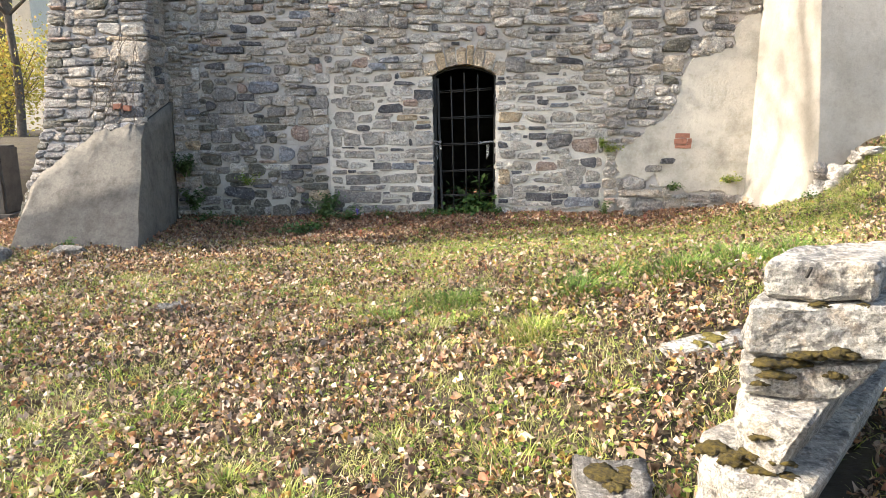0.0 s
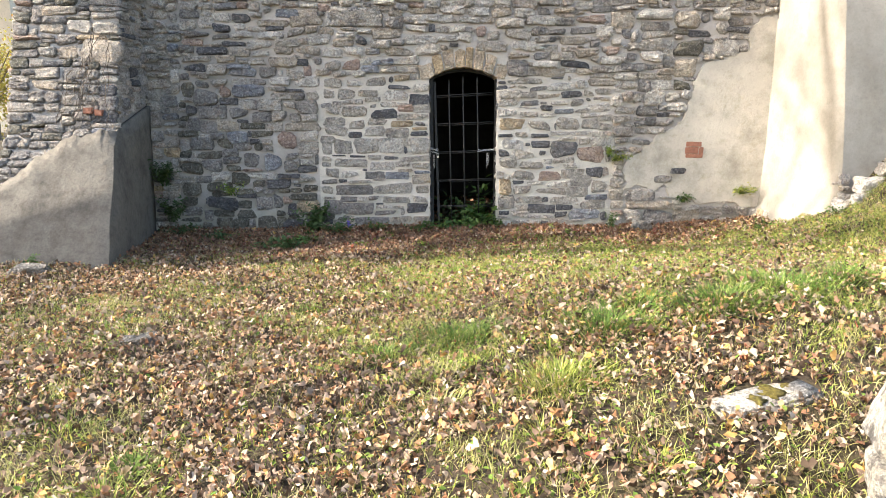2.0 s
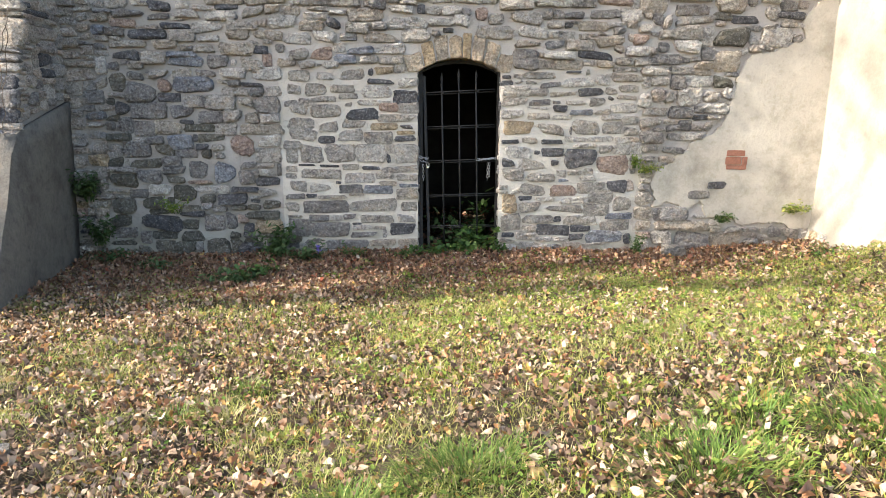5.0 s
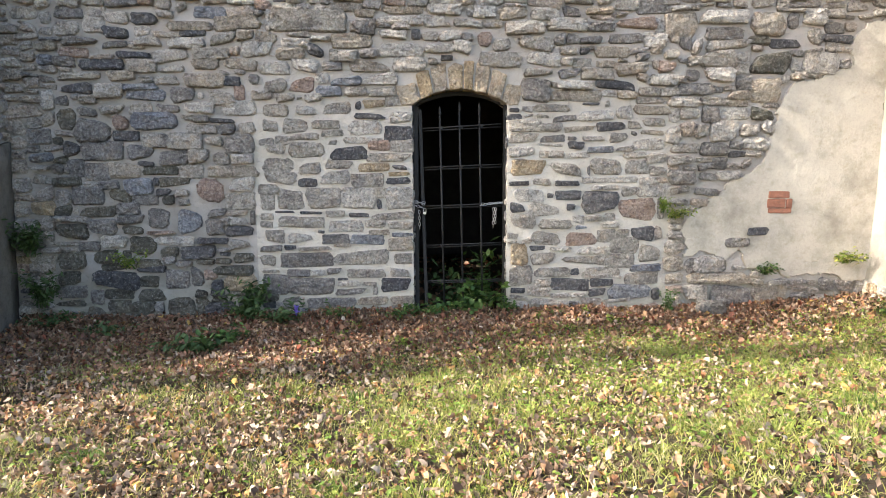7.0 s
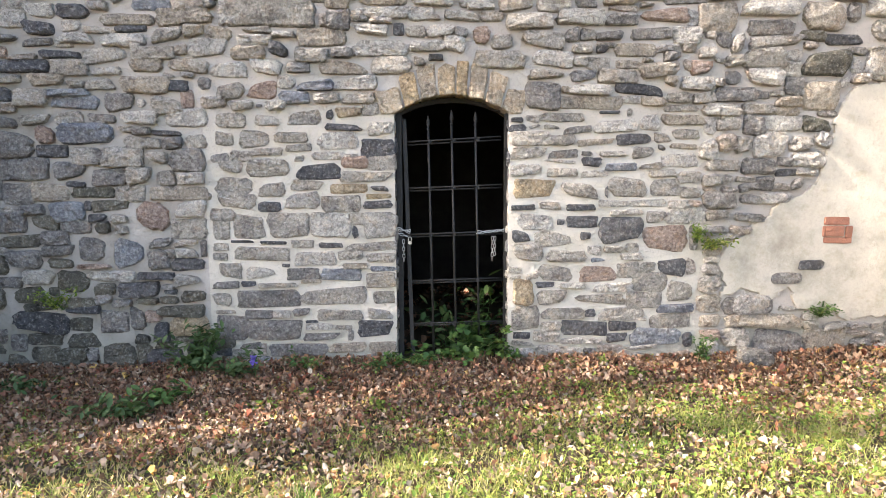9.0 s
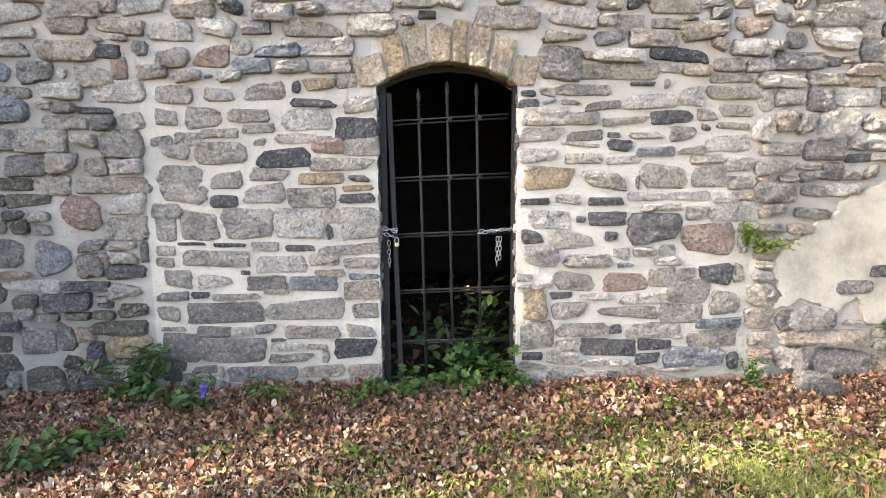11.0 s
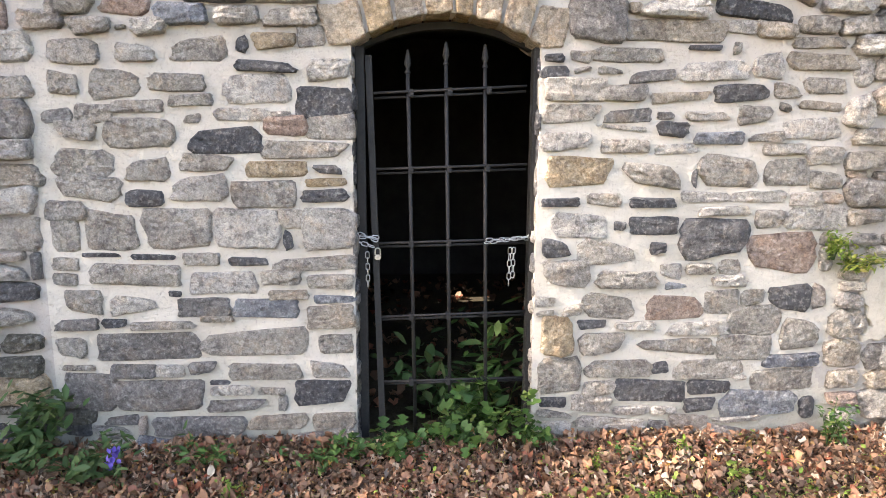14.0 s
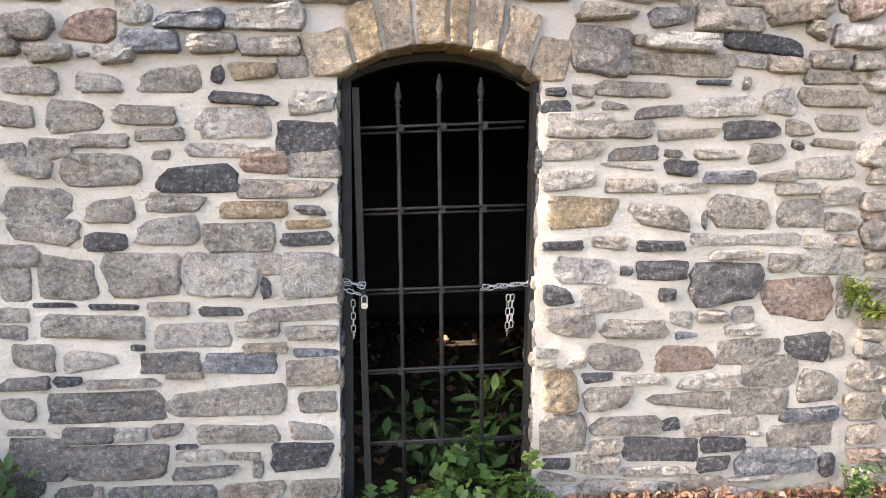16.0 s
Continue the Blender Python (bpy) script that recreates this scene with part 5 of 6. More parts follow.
def set_stones(stones, parent, to_world, near, rnd, gap=0.009, proud=(0.011, 0.034), fixed=()):
    """Near stones become parts of their own; the rest are joined, tone by tone, into one part."""
    inv = parent.matrix_basis.inverted()
    exact = set(fixed)
    joined = {}
    count = 0
    for x, z, w, h, tone in stones:
        a = min(ASPECTS, key=lambda q: abs(math.log(q / max(0.5, w / h))))
        pointed = parent is wall and JOINT_1 < x < JOINT_2 and z < 2.1
        key = (a, rnd.randrange(16) + (16 if rnd.random() < (0.7 if pointed and x < DOOR_L and z < 1.3 else 0.25) else 0))
        g = ((0.010 if x > DOOR_R else 0.006) if pointed else -0.004 if x < JOINT_1 else -0.010) if (x, z, w, h, tone) in exact else gap * rnd.uniform(-0.2, 1.6) * (2.5 if JOINT_1 < x < JOINT_2 and z < 2.2 and parent is wall else 1.25)
        bend = 0.0 if parent is not wall or (x, z, w, h, tone) in exact else 1.0
        m = to_world(x + bend * 0.04 * noise.noise((x * 2.1, z * 2.1, 3.0)), z + bend * 0.065 * noise.noise((x * 1.9, z * 1.9, 9.0))) @ pose(0, 0, 0, 0, rnd.gauss(0, 1.6 + 3.0 * bend), 0) @ Matrix.Diagonal((rnd.choice((-1, 1)) * max(0.03, w - g), rnd.uniform(*proud) * (1.0 if parent is not wall else 0.85 if pointed else 1.75), max(0.022, h - g), 1))
        if near(x, z) and count < 300:
            ob = new("stone", SHAPE_MESH[key])
            ob.material_slots[0].link = "OBJECT"
            ob.material_slots[0].material = STONE[tone]
            ob.parent = parent
            ob.matrix_parent_inverse = inv
            ob.matrix_basis = m
            count += 1
        else:
            joined.setdefault(tone, []).append((key, m))
    vs, fs, mi = [], [], []
    tones = sorted(joined)
    for t, tone in enumerate(tones):
        for key, m in joined[tone]:
            flip = m.determinant() < 0
            o = len(vs)
            vs.extend((m @ Vector(v))[:] for v in SHAPES[key][0])
            for f in SHAPES[key][1]:
                f = tuple(o + i for i in f)
                fs.append(f[::-1] if flip else f)
                mi.append(t)
    if vs:
        me = soften(mesh_of("stone_infill", vs, fs, None))
        for tone in tones:
            me.materials.append(STONE_JOINED[tone])
        me.polygons.foreach_set("material_index", mi)
        ob = new("stone_infill", me)
        ob.parent = parent
        ob.matrix_parent_inverse = inv
        tagged(ob, kind="stuff")


# stones that stand out by size or colour, stretch by stretch: x, z, width, height
marked = []
marked += [(*s, "a") for s in ((-1.29, 1.87, 0.14, 0.1), (-1.27, 1.66, 0.2, 0.1), (-1.25, 2.21, 0.18, 0.11), (-1.24, 1.53, 0.28, 0.15), (-1.24, 2.0, 0.23, 0.11), (-1.23, 1.41, 0.31, 0.11), (-1.18, 1.73, 0.17, 0.1), (-1.16, 2.1, 0.17, 0.07), (-1.08, 1.87, 0.24, 0.14), (-0.99, 1.77, 0.22, 0.06), (-0.98, 1.65, 0.34, 0.14), (-0.97, 1.5, 0.2, 0.13), (-0.8, 1.88, 0.28, 0.09), (-0.76, 1.72, 0.08, 0.05), (-0.76, 1.8, 0.2, 0.06), (-0.72, 2.02, 0.25, 0.13), (-0.7, 1.52, 0.24, 0.08), (-0.55, 2.16, 0.19, 0.07), (-0.46, 1.39, 0.28, 0.12), (-0.31, 2.16, 0.25, 0.08),)]
marked += [(*s, "a") for s in ((-0.26, 1.58, 0.39, 0.08), (-0.16, 1.69, 0.21, 0.11), (0.92, 0.51, 0.21, 0.19), (0.94, 1.01, 0.25, 0.16), (1.08, 0.36, 0.21, 0.09), (1.1, 1.36, 0.18, 0.07), (1.11, 0.44, 0.18, 0.08), (1.13, 0.66, 0.26, 0.13), (1.15, 1.11, 0.36, 0.16), (1.16, 0.86, 0.26, 0.14), (1.19, 1.61, 0.23, 0.07), (1.21, 0.54, 0.35, 0.1), (1.23, 0.98, 0.3, 0.09), (1.33, 1.48, 0.32, 0.15), (1.41, 1.05, 0.22, 0.14), (1.47, 0.65, 0.42, 0.11), (1.59, 1.03, 0.17, 0.07), (1.65, 0.53, 0.37, 0.11), (1.7, 0.87, 0.17, 0.12), (1.7, 1.51, 0.29, 0.17),)]
marked += [(*s, "a") for s in ((1.73, 1.04, 0.11, 0.08), (1.83, 0.64, 0.27, 0.13), (1.85, 1.66, 0.18, 0.06), (1.86, 0.78, 0.27, 0.15), (1.86, 0.89, 0.13, 0.09), (1.9, 1.27, 0.16, 0.11), (1.95, 1.6, 0.21, 0.06), (1.97, 1.49, 0.23, 0.12), (2.04, 0.47, 0.32, 0.12), (2.11, 0.71, 0.22, 0.17), (2.15, 1.57, 0.19, 0.1), (2.16, 1.46, 0.16, 0.1),)]
marked += [(*s, "r") for s in ((-2.91, 2.48, 0.24, 0.07), (-2.56, 1.9, 0.14, 0.14), (-1.84, 1.29, 0.22, 0.21), (-1.01, 2.22, 0.21, 0.13), (-0.36, 1.69, 0.22, 0.1), (0.57, 2.6, 0.14, 0.13), (1.47, 0.85, 0.28, 0.13), (1.9, 2.74, 0.37, 0.12), (1.98, 1.1, 0.36, 0.21), (2.21, 2.37, 0.16, 0.1), (2.23, 2.38, 0.28, 0.13),)]
marked += [(*s, "l") for s in ((-2.74, 2.71, 0.17, 0.13), (-2.54, 2.76, 0.21, 0.11), (-2.39, 2.54, 0.13, 0.07), (-2.34, 2.66, 0.12, 0.07), (-2.29, 2.58, 0.23, 0.08), (-2.16, 0.87, 0.33, 0.09), (-2.11, 2.45, 0.27, 0.1), (-2.1, 2.35, 0.22, 0.06), (-1.98, 2.56, 0.31, 0.09), (-1.88, 2.01, 0.27, 0.09), (-1.88, 2.12, 0.06, 0.06), (-1.86, 2.12, 0.07, 0.05), (-1.6, 1.04, 0.16, 0.08), (-1.57, 2.01, 0.32, 0.13), (-1.56, 1.36, 0.22, 0.13), (-1.54, 1.58, 0.19, 0.08), (-1.53, 1.57, 0.19, 0.08), (-1.38, 2.5, 0.26, 0.12), (-1.26, 2.75, 0.07, 0.15), (-1.24, 2.36, 0.24, 0.1),)]
marked += [(*s, "l") for s in ((-1.05, 0.88, 0.27, 0.11), (-1.05, 2.56, 0.23, 0.06), (-0.99, 2.37, 0.25, 0.11), (-0.98, 2.0, 0.18, 0.1), (-0.92, 0.56, 0.13, 0.06), (-0.91, 2.1, 0.16, 0.06), (-0.84, 2.26, 0.13, 0.11), (-0.84, 2.6, 0.16, 0.03), (-0.75, 1.42, 0.26, 0.15), (-0.66, 0.98, 0.3, 0.1), (-0.64, 0.46, 0.2, 0.05), (-0.55, 1.23, 0.29, 0.18), (-0.55, 1.74, 0.24, 0.06), (-0.47, 1.85, 0.3, 0.13), (-0.34, 2.27, 0.31, 0.1), (-0.22, 2.63, 0.22, 0.07), (-0.18, 0.56, 0.19, 0.09), (-0.18, 1.23, 0.24, 0.19), (-0.16, 1.93, 0.2, 0.1), (-0.15, 2.51, 0.39, 0.11),)]
marked += [(*s, "l") for s in ((-0.14, 2.76, 0.38, 0.08), (0.14, 2.75, 0.16, 0.08), (0.18, 2.52, 0.25, 0.07), (0.24, 2.84, 0.31, 0.08), (0.29, 2.63, 0.21, 0.08), (0.43, 2.73, 0.25, 0.07), (0.45, 2.83, 0.06, 0.1), (0.58, 2.83, 0.19, 0.09), (0.88, 2.01, 0.21, 0.13), (0.92, 1.63, 0.26, 0.1), (1.0, 1.24, 0.29, 0.12), (1.1, 2.43, 0.27, 0.11), (1.11, 2.81, 0.26, 0.1), (1.28, 0.88, 0.07, 0.07), (1.29, 0.75, 0.22, 0.05), (1.31, 2.73, 0.36, 0.1), (1.39, 2.22, 0.34, 0.08), (1.43, 1.6, 0.22, 0.06), (1.57, 1.75, 0.21, 0.06), (1.58, 0.74, 0.31, 0.09),)]
marked += [(*s, "l") for s in ((1.58, 1.38, 0.24, 0.07), (1.58, 1.95, 0.34, 0.1), (1.68, 1.31, 0.25, 0.05), (1.69, 2.14, 0.12, 0.05), (1.73, 0.97, 0.19, 0.07), (1.83, 1.98, 0.17, 0.13), (1.85, 1.38, 0.29, 0.07), (2.06, 1.7, 0.31, 0.11), (2.09, 2.6, 0.2, 0.11), (2.13, 1.29, 0.31, 0.14), (2.17, 2.26, 0.26, 0.09), (2.22, 2.26, 0.25, 0.08), (2.28, 1.78, 0.13, 0.15), (2.29, 1.94, 0.09, 0.15), (2.36, 1.78, 0.24, 0.15), (2.37, 2.07, 0.27, 0.08), (2.67, 2.3, 0.31, 0.14), (2.7, 2.81, 0.4, 0.11), (2.76, 1.81, 0.25, 0.19), (2.84, 1.97, 0.27, 0.1),)]
marked += [(*s, "l") for s in ((3.04, 1.69, 0.25, 0.11), (3.15, 1.84, 0.12, 0.12), (3.28, 2.26, 0.08, 0.08), (3.37, 2.4, 0.09, 0.13), (3.52, 2.81, 0.18, 0.13), (3.61, 2.41, 0.3, 0.18),)]
marked += [(*s, "b") for s in ((-2.45, 1.34, 0.24, 0.13), (-2.33, 2.13, 0.34, 0.1), (-2.27, 1.9, 0.42, 0.15), (-2.01, 1.05, 0.24, 0.25), (-1.78, 2.82, 0.31, 0.1), (-0.77, 2.16, 0.22, 0.08), (-0.63, 2.25, 0.26, 0.07), (-0.47, 0.86, 0.31, 0.1), (-0.16, 0.9, 0.19, 0.05), (1.48, 0.95, 0.14, 0.05), (1.63, 1.65, 0.25, 0.07), (1.93, 0.34, 0.42, 0.15), (2.08, 0.57, 0.3, 0.08),)]
marked += [(*s, "d") for s in ((-2.98, 1.68, 0.14, 0.15), (-2.94, 2.18, 0.31, 0.11), (-2.71, 0.52, 0.43, 0.16), (-2.68, 2.38, 0.35, 0.08), (-2.56, 2.64, 0.24, 0.11), (-2.52, 1.78, 0.21, 0.08), (-2.43, 2.46, 0.29, 0.06), (-2.37, 1.54, 0.13, 0.04), (-2.31, 2.76, 0.21, 0.11), (-2.3, 1.39, 0.05, 0.08), (-2.23, 1.29, 0.13, 0.07), (-1.97, 0.76, 0.28, 0.1), (-1.84, 0.86, 0.26, 0.05), (-1.8, 0.24, 0.27, 0.13), (-1.73, 0.74, 0.09, 0.03), (-1.7, 1.91, 0.21, 0.04), (-1.7, 1.91, 0.22, 0.05), (-1.61, 2.24, 0.14, 0.07), (-1.6, 0.94, 0.25, 0.09), (-1.2, 1.11, 0.18, 0.03),)]
marked += [(*s, "d") for s in ((-1.16, 0.79, 0.12, 0.05), (-0.99, 1.37, 0.18, 0.08), (-0.97, 1.1, 0.19, 0.03), (-0.88, 0.93, 0.06, 0.03), (-0.88, 2.5, 0.15, 0.12), (-0.7, 0.5, 0.1, 0.03), (-0.62, 1.63, 0.32, 0.12), (-0.55, 1.08, 0.19, 0.05), (-0.53, 2.04, 0.06, 0.08), (-0.44, 1.95, 0.3, 0.06), (-0.36, 1.18, 0.05, 0.1), (-0.22, 0.43, 0.27, 0.13), (-0.19, 1.38, 0.21, 0.06), (-0.18, 1.79, 0.24, 0.14), (-0.17, 1.5, 0.15, 0.06), (-0.16, 2.03, 0.23, 0.09), (-0.02, 2.64, 0.07, 0.07), (0.25, 2.44, 0.09, 0.03), (0.88, 1.14, 0.15, 0.11), (0.89, 0.37, 0.13, 0.06),)]
marked += [(*s, "d") for s in ((0.89, 1.35, 0.18, 0.05), (1.07, 0.76, 0.16, 0.06), (1.18, 1.24, 0.06, 0.05), (1.33, 1.35, 0.23, 0.06), (1.35, 1.24, 0.24, 0.09), (1.37, 1.13, 0.09, 0.07), (1.38, 0.42, 0.34, 0.12), (1.42, 0.54, 0.09, 0.07), (1.46, 2.5, 0.08, 0.05), (1.52, 1.47, 0.04, 0.11), (1.53, 2.05, 0.16, 0.03), (1.63, 0.34, 0.17, 0.08), (1.64, 1.17, 0.36, 0.21), (1.66, 0.43, 0.24, 0.08), (1.72, 1.85, 0.25, 0.09), (1.74, 2.21, 0.36, 0.08), (2.03, 0.88, 0.23, 0.15), (2.18, 0.32, 0.09, 0.13), (2.88, 1.6, 0.15, 0.04), (3.27, 2.58, 0.27, 0.08),)]
marked += [(*s, "d") for s in ((3.64, 0.47, 0.26, 0.13),)]
marked += [(*s, "y") for s in ((-1.62, 0.47, 0.31, 0.15), (-0.41, 1.5, 0.27, 0.07), (-0.39, 2.05, 0.21, 0.08), (-0.18, 1.44, 0.19, 0.04), (0.9, 0.71, 0.17, 0.19), (0.98, 1.48, 0.32, 0.15),)]
marked += [(*s, "a") for s in ((-2.96, 2.68, 0.21, 0.12), (-2.88, 2.28, 0.36, 0.07), (-2.82, 2.09, 0.13, 0.07), (-2.65, 2.16, 0.22, 0.12), (-2.62, 2.0, 0.23, 0.08), (-2.39, 2.02, 0.19, 0.09), (-2.36, 2.37, 0.24, 0.11), (-2.29, 1.74, 0.21, 0.12), (-2.15, 2.26, 0.21, 0.08), (-2.14, 2.63, 0.23, 0.05), (-2.08, 1.29, 0.13, 0.07), (-2.06, 0.87, 0.17, 0.09), (-2.06, 1.21, 0.09, 0.06), (-2.02, 1.73, 0.3, 0.13), (-1.99, 1.47, 0.21, 0.11), (-1.98, 1.47, 0.21, 0.1), (-1.96, 1.72, 0.19, 0.12), (-1.91, 1.6, 0.18, 0.14), (-1.91, 2.0, 0.27, 0.07), (-1.89, 1.59, 0.18, 0.13),)]
marked += [(*s, "a") for s in ((-1.89, 1.84, 0.27, 0.09), (-1.88, 1.84, 0.25, 0.09), (-1.79, 1.73, 0.15, 0.09), (-1.78, 1.73, 0.15, 0.07), (-1.76, 2.47, 0.29, 0.09), (-1.73, 1.6, 0.15, 0.14), (-1.69, 2.11, 0.24, 0.14), (-1.67, 2.6, 0.25, 0.12), (-1.66, 2.12, 0.26, 0.14), (-1.59, 0.83, 0.23, 0.1), (-1.58, 1.21, 0.24, 0.14), (-1.5, 1.85, 0.15, 0.11), (-1.48, 1.85, 0.16, 0.12), (-1.36, 0.67, 0.15, 0.12), (-1.36, 1.0, 0.11, 0.06), (-1.35, 1.07, 0.12, 0.06), (-1.34, 0.58, 0.15, 0.03), (-1.34, 1.2, 0.12, 0.14), (-1.29, 0.89, 0.17, 0.12), (-1.13, 1.23, 0.24, 0.18),)]
marked += [(*s, "a") for s in ((-1.04, 1.02, 0.41, 0.1), (-1.04, 2.63, 0.21, 0.05), (-0.95, 0.78, 0.29, 0.04), (-0.92, 2.75, 0.61, 0.18), (-0.85, 1.23, 0.3, 0.17), (-0.75, 1.09, 0.17, 0.06), (-0.7, 0.81, 0.16, 0.04), (-0.65, 2.46, 0.22, 0.09), (-0.52, 0.7, 0.48, 0.15), (-0.49, 0.55, 0.35, 0.09), (-0.46, 0.45, 0.13, 0.04), (-0.41, 0.39, 0.05, 0.08), (-0.4, 1.0, 0.18, 0.07), (-0.25, 1.07, 0.37, 0.07), (-0.17, 0.98, 0.21, 0.07), (-0.15, 0.68, 0.16, 0.09), (-0.08, 2.39, 0.28, 0.12), (0.1, 2.63, 0.15, 0.08), (0.69, 2.44, 0.41, 0.13), (0.73, 2.56, 0.15, 0.1),)]
marked += [(*s, "a") for s in ((0.93, 2.7, 0.33, 0.1), (0.94, 1.75, 0.28, 0.09), (0.94, 1.86, 0.29, 0.11), (1.02, 2.57, 0.33, 0.12), (1.07, 2.32, 0.26, 0.08), (1.17, 1.85, 0.2, 0.08), (1.2, 2.02, 0.38, 0.08), (1.32, 2.51, 0.15, 0.06), (1.44, 2.4, 0.15, 0.08), (1.58, 2.31, 0.28, 0.09), (1.59, 2.31, 0.27, 0.08), (1.68, 2.06, 0.05, 0.08), (1.8, 1.75, 0.18, 0.11), (1.93, 1.87, 0.14, 0.09), (1.95, 2.2, 0.11, 0.04), (2.05, 2.16, 0.18, 0.07), (2.06, 2.08, 0.27, 0.06), (2.12, 1.89, 0.22, 0.08), (2.23, 2.16, 0.17, 0.08), (2.34, 0.75, 0.17, 0.14),)]
marked += [(*s, "a") for s in ((2.34, 0.9, 0.2, 0.13), (2.36, 1.55, 0.23, 0.08), (2.4, 1.66, 0.25, 0.07), (2.48, 2.42, 0.17, 0.09), (2.54, 1.8, 0.12, 0.14), (2.55, 0.32, 0.23, 0.19), (2.56, 1.56, 0.15, 0.04), (2.66, 2.08, 0.25, 0.08), (2.67, 2.45, 0.31, 0.14), (2.76, 2.56, 0.39, 0.08), (2.78, 2.19, 0.1, 0.04), (2.99, 1.82, 0.18, 0.1), (3.54, 2.63, 0.13, 0.14), (3.73, 2.55, 0.16, 0.09),)]
marked += [(*s, "s") for s in ((-3.13, 0.2, 0.26, 0.11), (-3.12, 1.5, 0.08, 0.07), (-3.09, 0.42, 0.25, 0.1), (-3.05, 2.08, 0.12, 0.08), (-3.0, 2.4, 0.17, 0.07), (-2.97, 1.5, 0.13, 0.14), (-2.93, 2.81, 0.25, 0.1), (-2.91, 0.82, 0.17, 0.08), (-2.89, 1.27, 0.27, 0.15), (-2.87, 0.37, 0.1, 0.12), (-2.84, 2.57, 0.3, 0.09), (-2.83, 1.99, 0.15, 0.08), (-2.8, 1.83, 0.32, 0.2), (-2.79, 1.47, 0.2, 0.15), (-2.78, 0.99, 0.26, 0.15), (-2.73, 1.65, 0.35, 0.15), (-2.69, 1.36, 0.17, 0.07), (-2.57, 2.54, 0.21, 0.06), (-2.55, 1.15, 0.19, 0.09), (-2.53, 1.05, 0.22, 0.08),)]
marked += [(*s, "s") for s in ((-2.4, 1.23, 0.21, 0.09), (-2.4, 1.64, 0.23, 0.13), (-2.3, 1.06, 0.19, 0.18), (-2.16, 0.52, 0.19, 0.15), (-2.16, 2.01, 0.22, 0.08), (-2.15, 1.21, 0.25, 0.07), (-2.14, 1.59, 0.27, 0.12), (-2.13, 0.51, 0.12, 0.15), (-2.09, 0.66, 0.15, 0.06), (-2.03, 2.12, 0.21, 0.13), (-1.99, 0.55, 0.11, 0.18), (-1.97, 0.77, 0.28, 0.09), (-1.96, 2.12, 0.1, 0.13), (-1.88, 1.92, 0.12, 0.05), (-1.81, 0.98, 0.15, 0.14), (-1.79, 1.11, 0.18, 0.09), (-1.71, 1.03, 0.07, 0.06), (-1.71, 1.6, 0.16, 0.15), (-1.66, 1.84, 0.14, 0.09), (-1.56, 1.71, 0.24, 0.16),)]
marked += [(*s, "s") for s in ((-1.55, 1.71, 0.27, 0.16), (-1.48, 1.06, 0.04, 0.12), (-1.35, 2.8, 0.08, 0.05), (-1.33, 0.79, 0.19, 0.06), (-1.3, 0.46, 0.24, 0.17), (-1.17, 0.32, 0.17, 0.06), (-1.1, 0.56, 0.21, 0.07), (-1.03, 0.68, 0.47, 0.13), (-0.98, 0.44, 0.4, 0.14), (-0.81, 0.28, 0.42, 0.1), (-0.77, 0.57, 0.15, 0.07), (-0.76, 0.86, 0.25, 0.09), (-0.74, 2.37, 0.16, 0.06), (-0.62, 0.38, 0.28, 0.06), (-0.45, 2.7, 0.16, 0.12), (-0.43, 2.48, 0.15, 0.07), (0.13, 2.42, 0.08, 0.06), (0.86, 2.33, 0.13, 0.05), (0.87, 2.33, 0.12, 0.07), (1.04, 2.17, 0.24, 0.18),)]
marked += [(*s, "s") for s in ((1.19, 1.75, 0.22, 0.07), (1.24, 2.61, 0.1, 0.1), (1.3, 1.92, 0.23, 0.07), (1.34, 2.31, 0.21, 0.08), (1.34, 2.31, 0.23, 0.08), (1.34, 2.84, 0.15, 0.08), (1.36, 2.61, 0.12, 0.08), (1.37, 1.75, 0.09, 0.05), (1.52, 2.6, 0.19, 0.06), (1.6, 2.72, 0.22, 0.08), (1.81, 2.62, 0.34, 0.08), (1.93, 1.79, 0.07, 0.06), (1.98, 2.45, 0.11, 0.06), (2.05, 2.53, 0.21, 0.11), (2.08, 2.86, 0.29, 0.06), (2.39, 1.4, 0.25, 0.12), (2.44, 2.29, 0.12, 0.11), (2.47, 2.18, 0.31, 0.09), (2.62, 1.96, 0.16, 0.13), (2.63, 0.59, 0.37, 0.12),)]
marked += [(*s, "s") for s in ((2.67, 1.65, 0.26, 0.11), (2.68, 2.18, 0.09, 0.05), (2.69, 2.67, 0.38, 0.11), (2.72, 1.52, 0.13, 0.09), (2.89, 0.31, 0.4, 0.18), (2.91, 2.24, 0.14, 0.12), (3.33, 2.76, 0.1, 0.16), (3.71, 2.72, 0.18, 0.11),)]
marked += [(*s, "n") for s in ((-2.56, 1.49, 0.25, 0.14), (-2.53, 2.28, 0.25, 0.09), (-2.06, 1.28, 0.08, 0.09), (-1.95, 2.7, 0.36, 0.07), (-1.84, 2.25, 0.31, 0.11), (-1.83, 2.38, 0.25, 0.09), (-1.64, 1.47, 0.42, 0.09), (-1.6, 1.98, 0.3, 0.08), (-1.55, 2.73, 0.4, 0.12), (-1.53, 2.38, 0.26, 0.09), (-1.48, 2.62, 0.14, 0.09), (-1.3, 2.61, 0.19, 0.1), (-1.11, 2.47, 0.26, 0.1), (-0.57, 2.58, 0.34, 0.11), (-0.5, 0.92, 0.05, 0.05), (-0.46, 2.81, 0.18, 0.07), (-0.45, 0.3, 0.29, 0.09), (-0.42, 2.38, 0.34, 0.1), (-0.37, 0.92, 0.18, 0.05), (-0.18, 0.81, 0.23, 0.11),)]
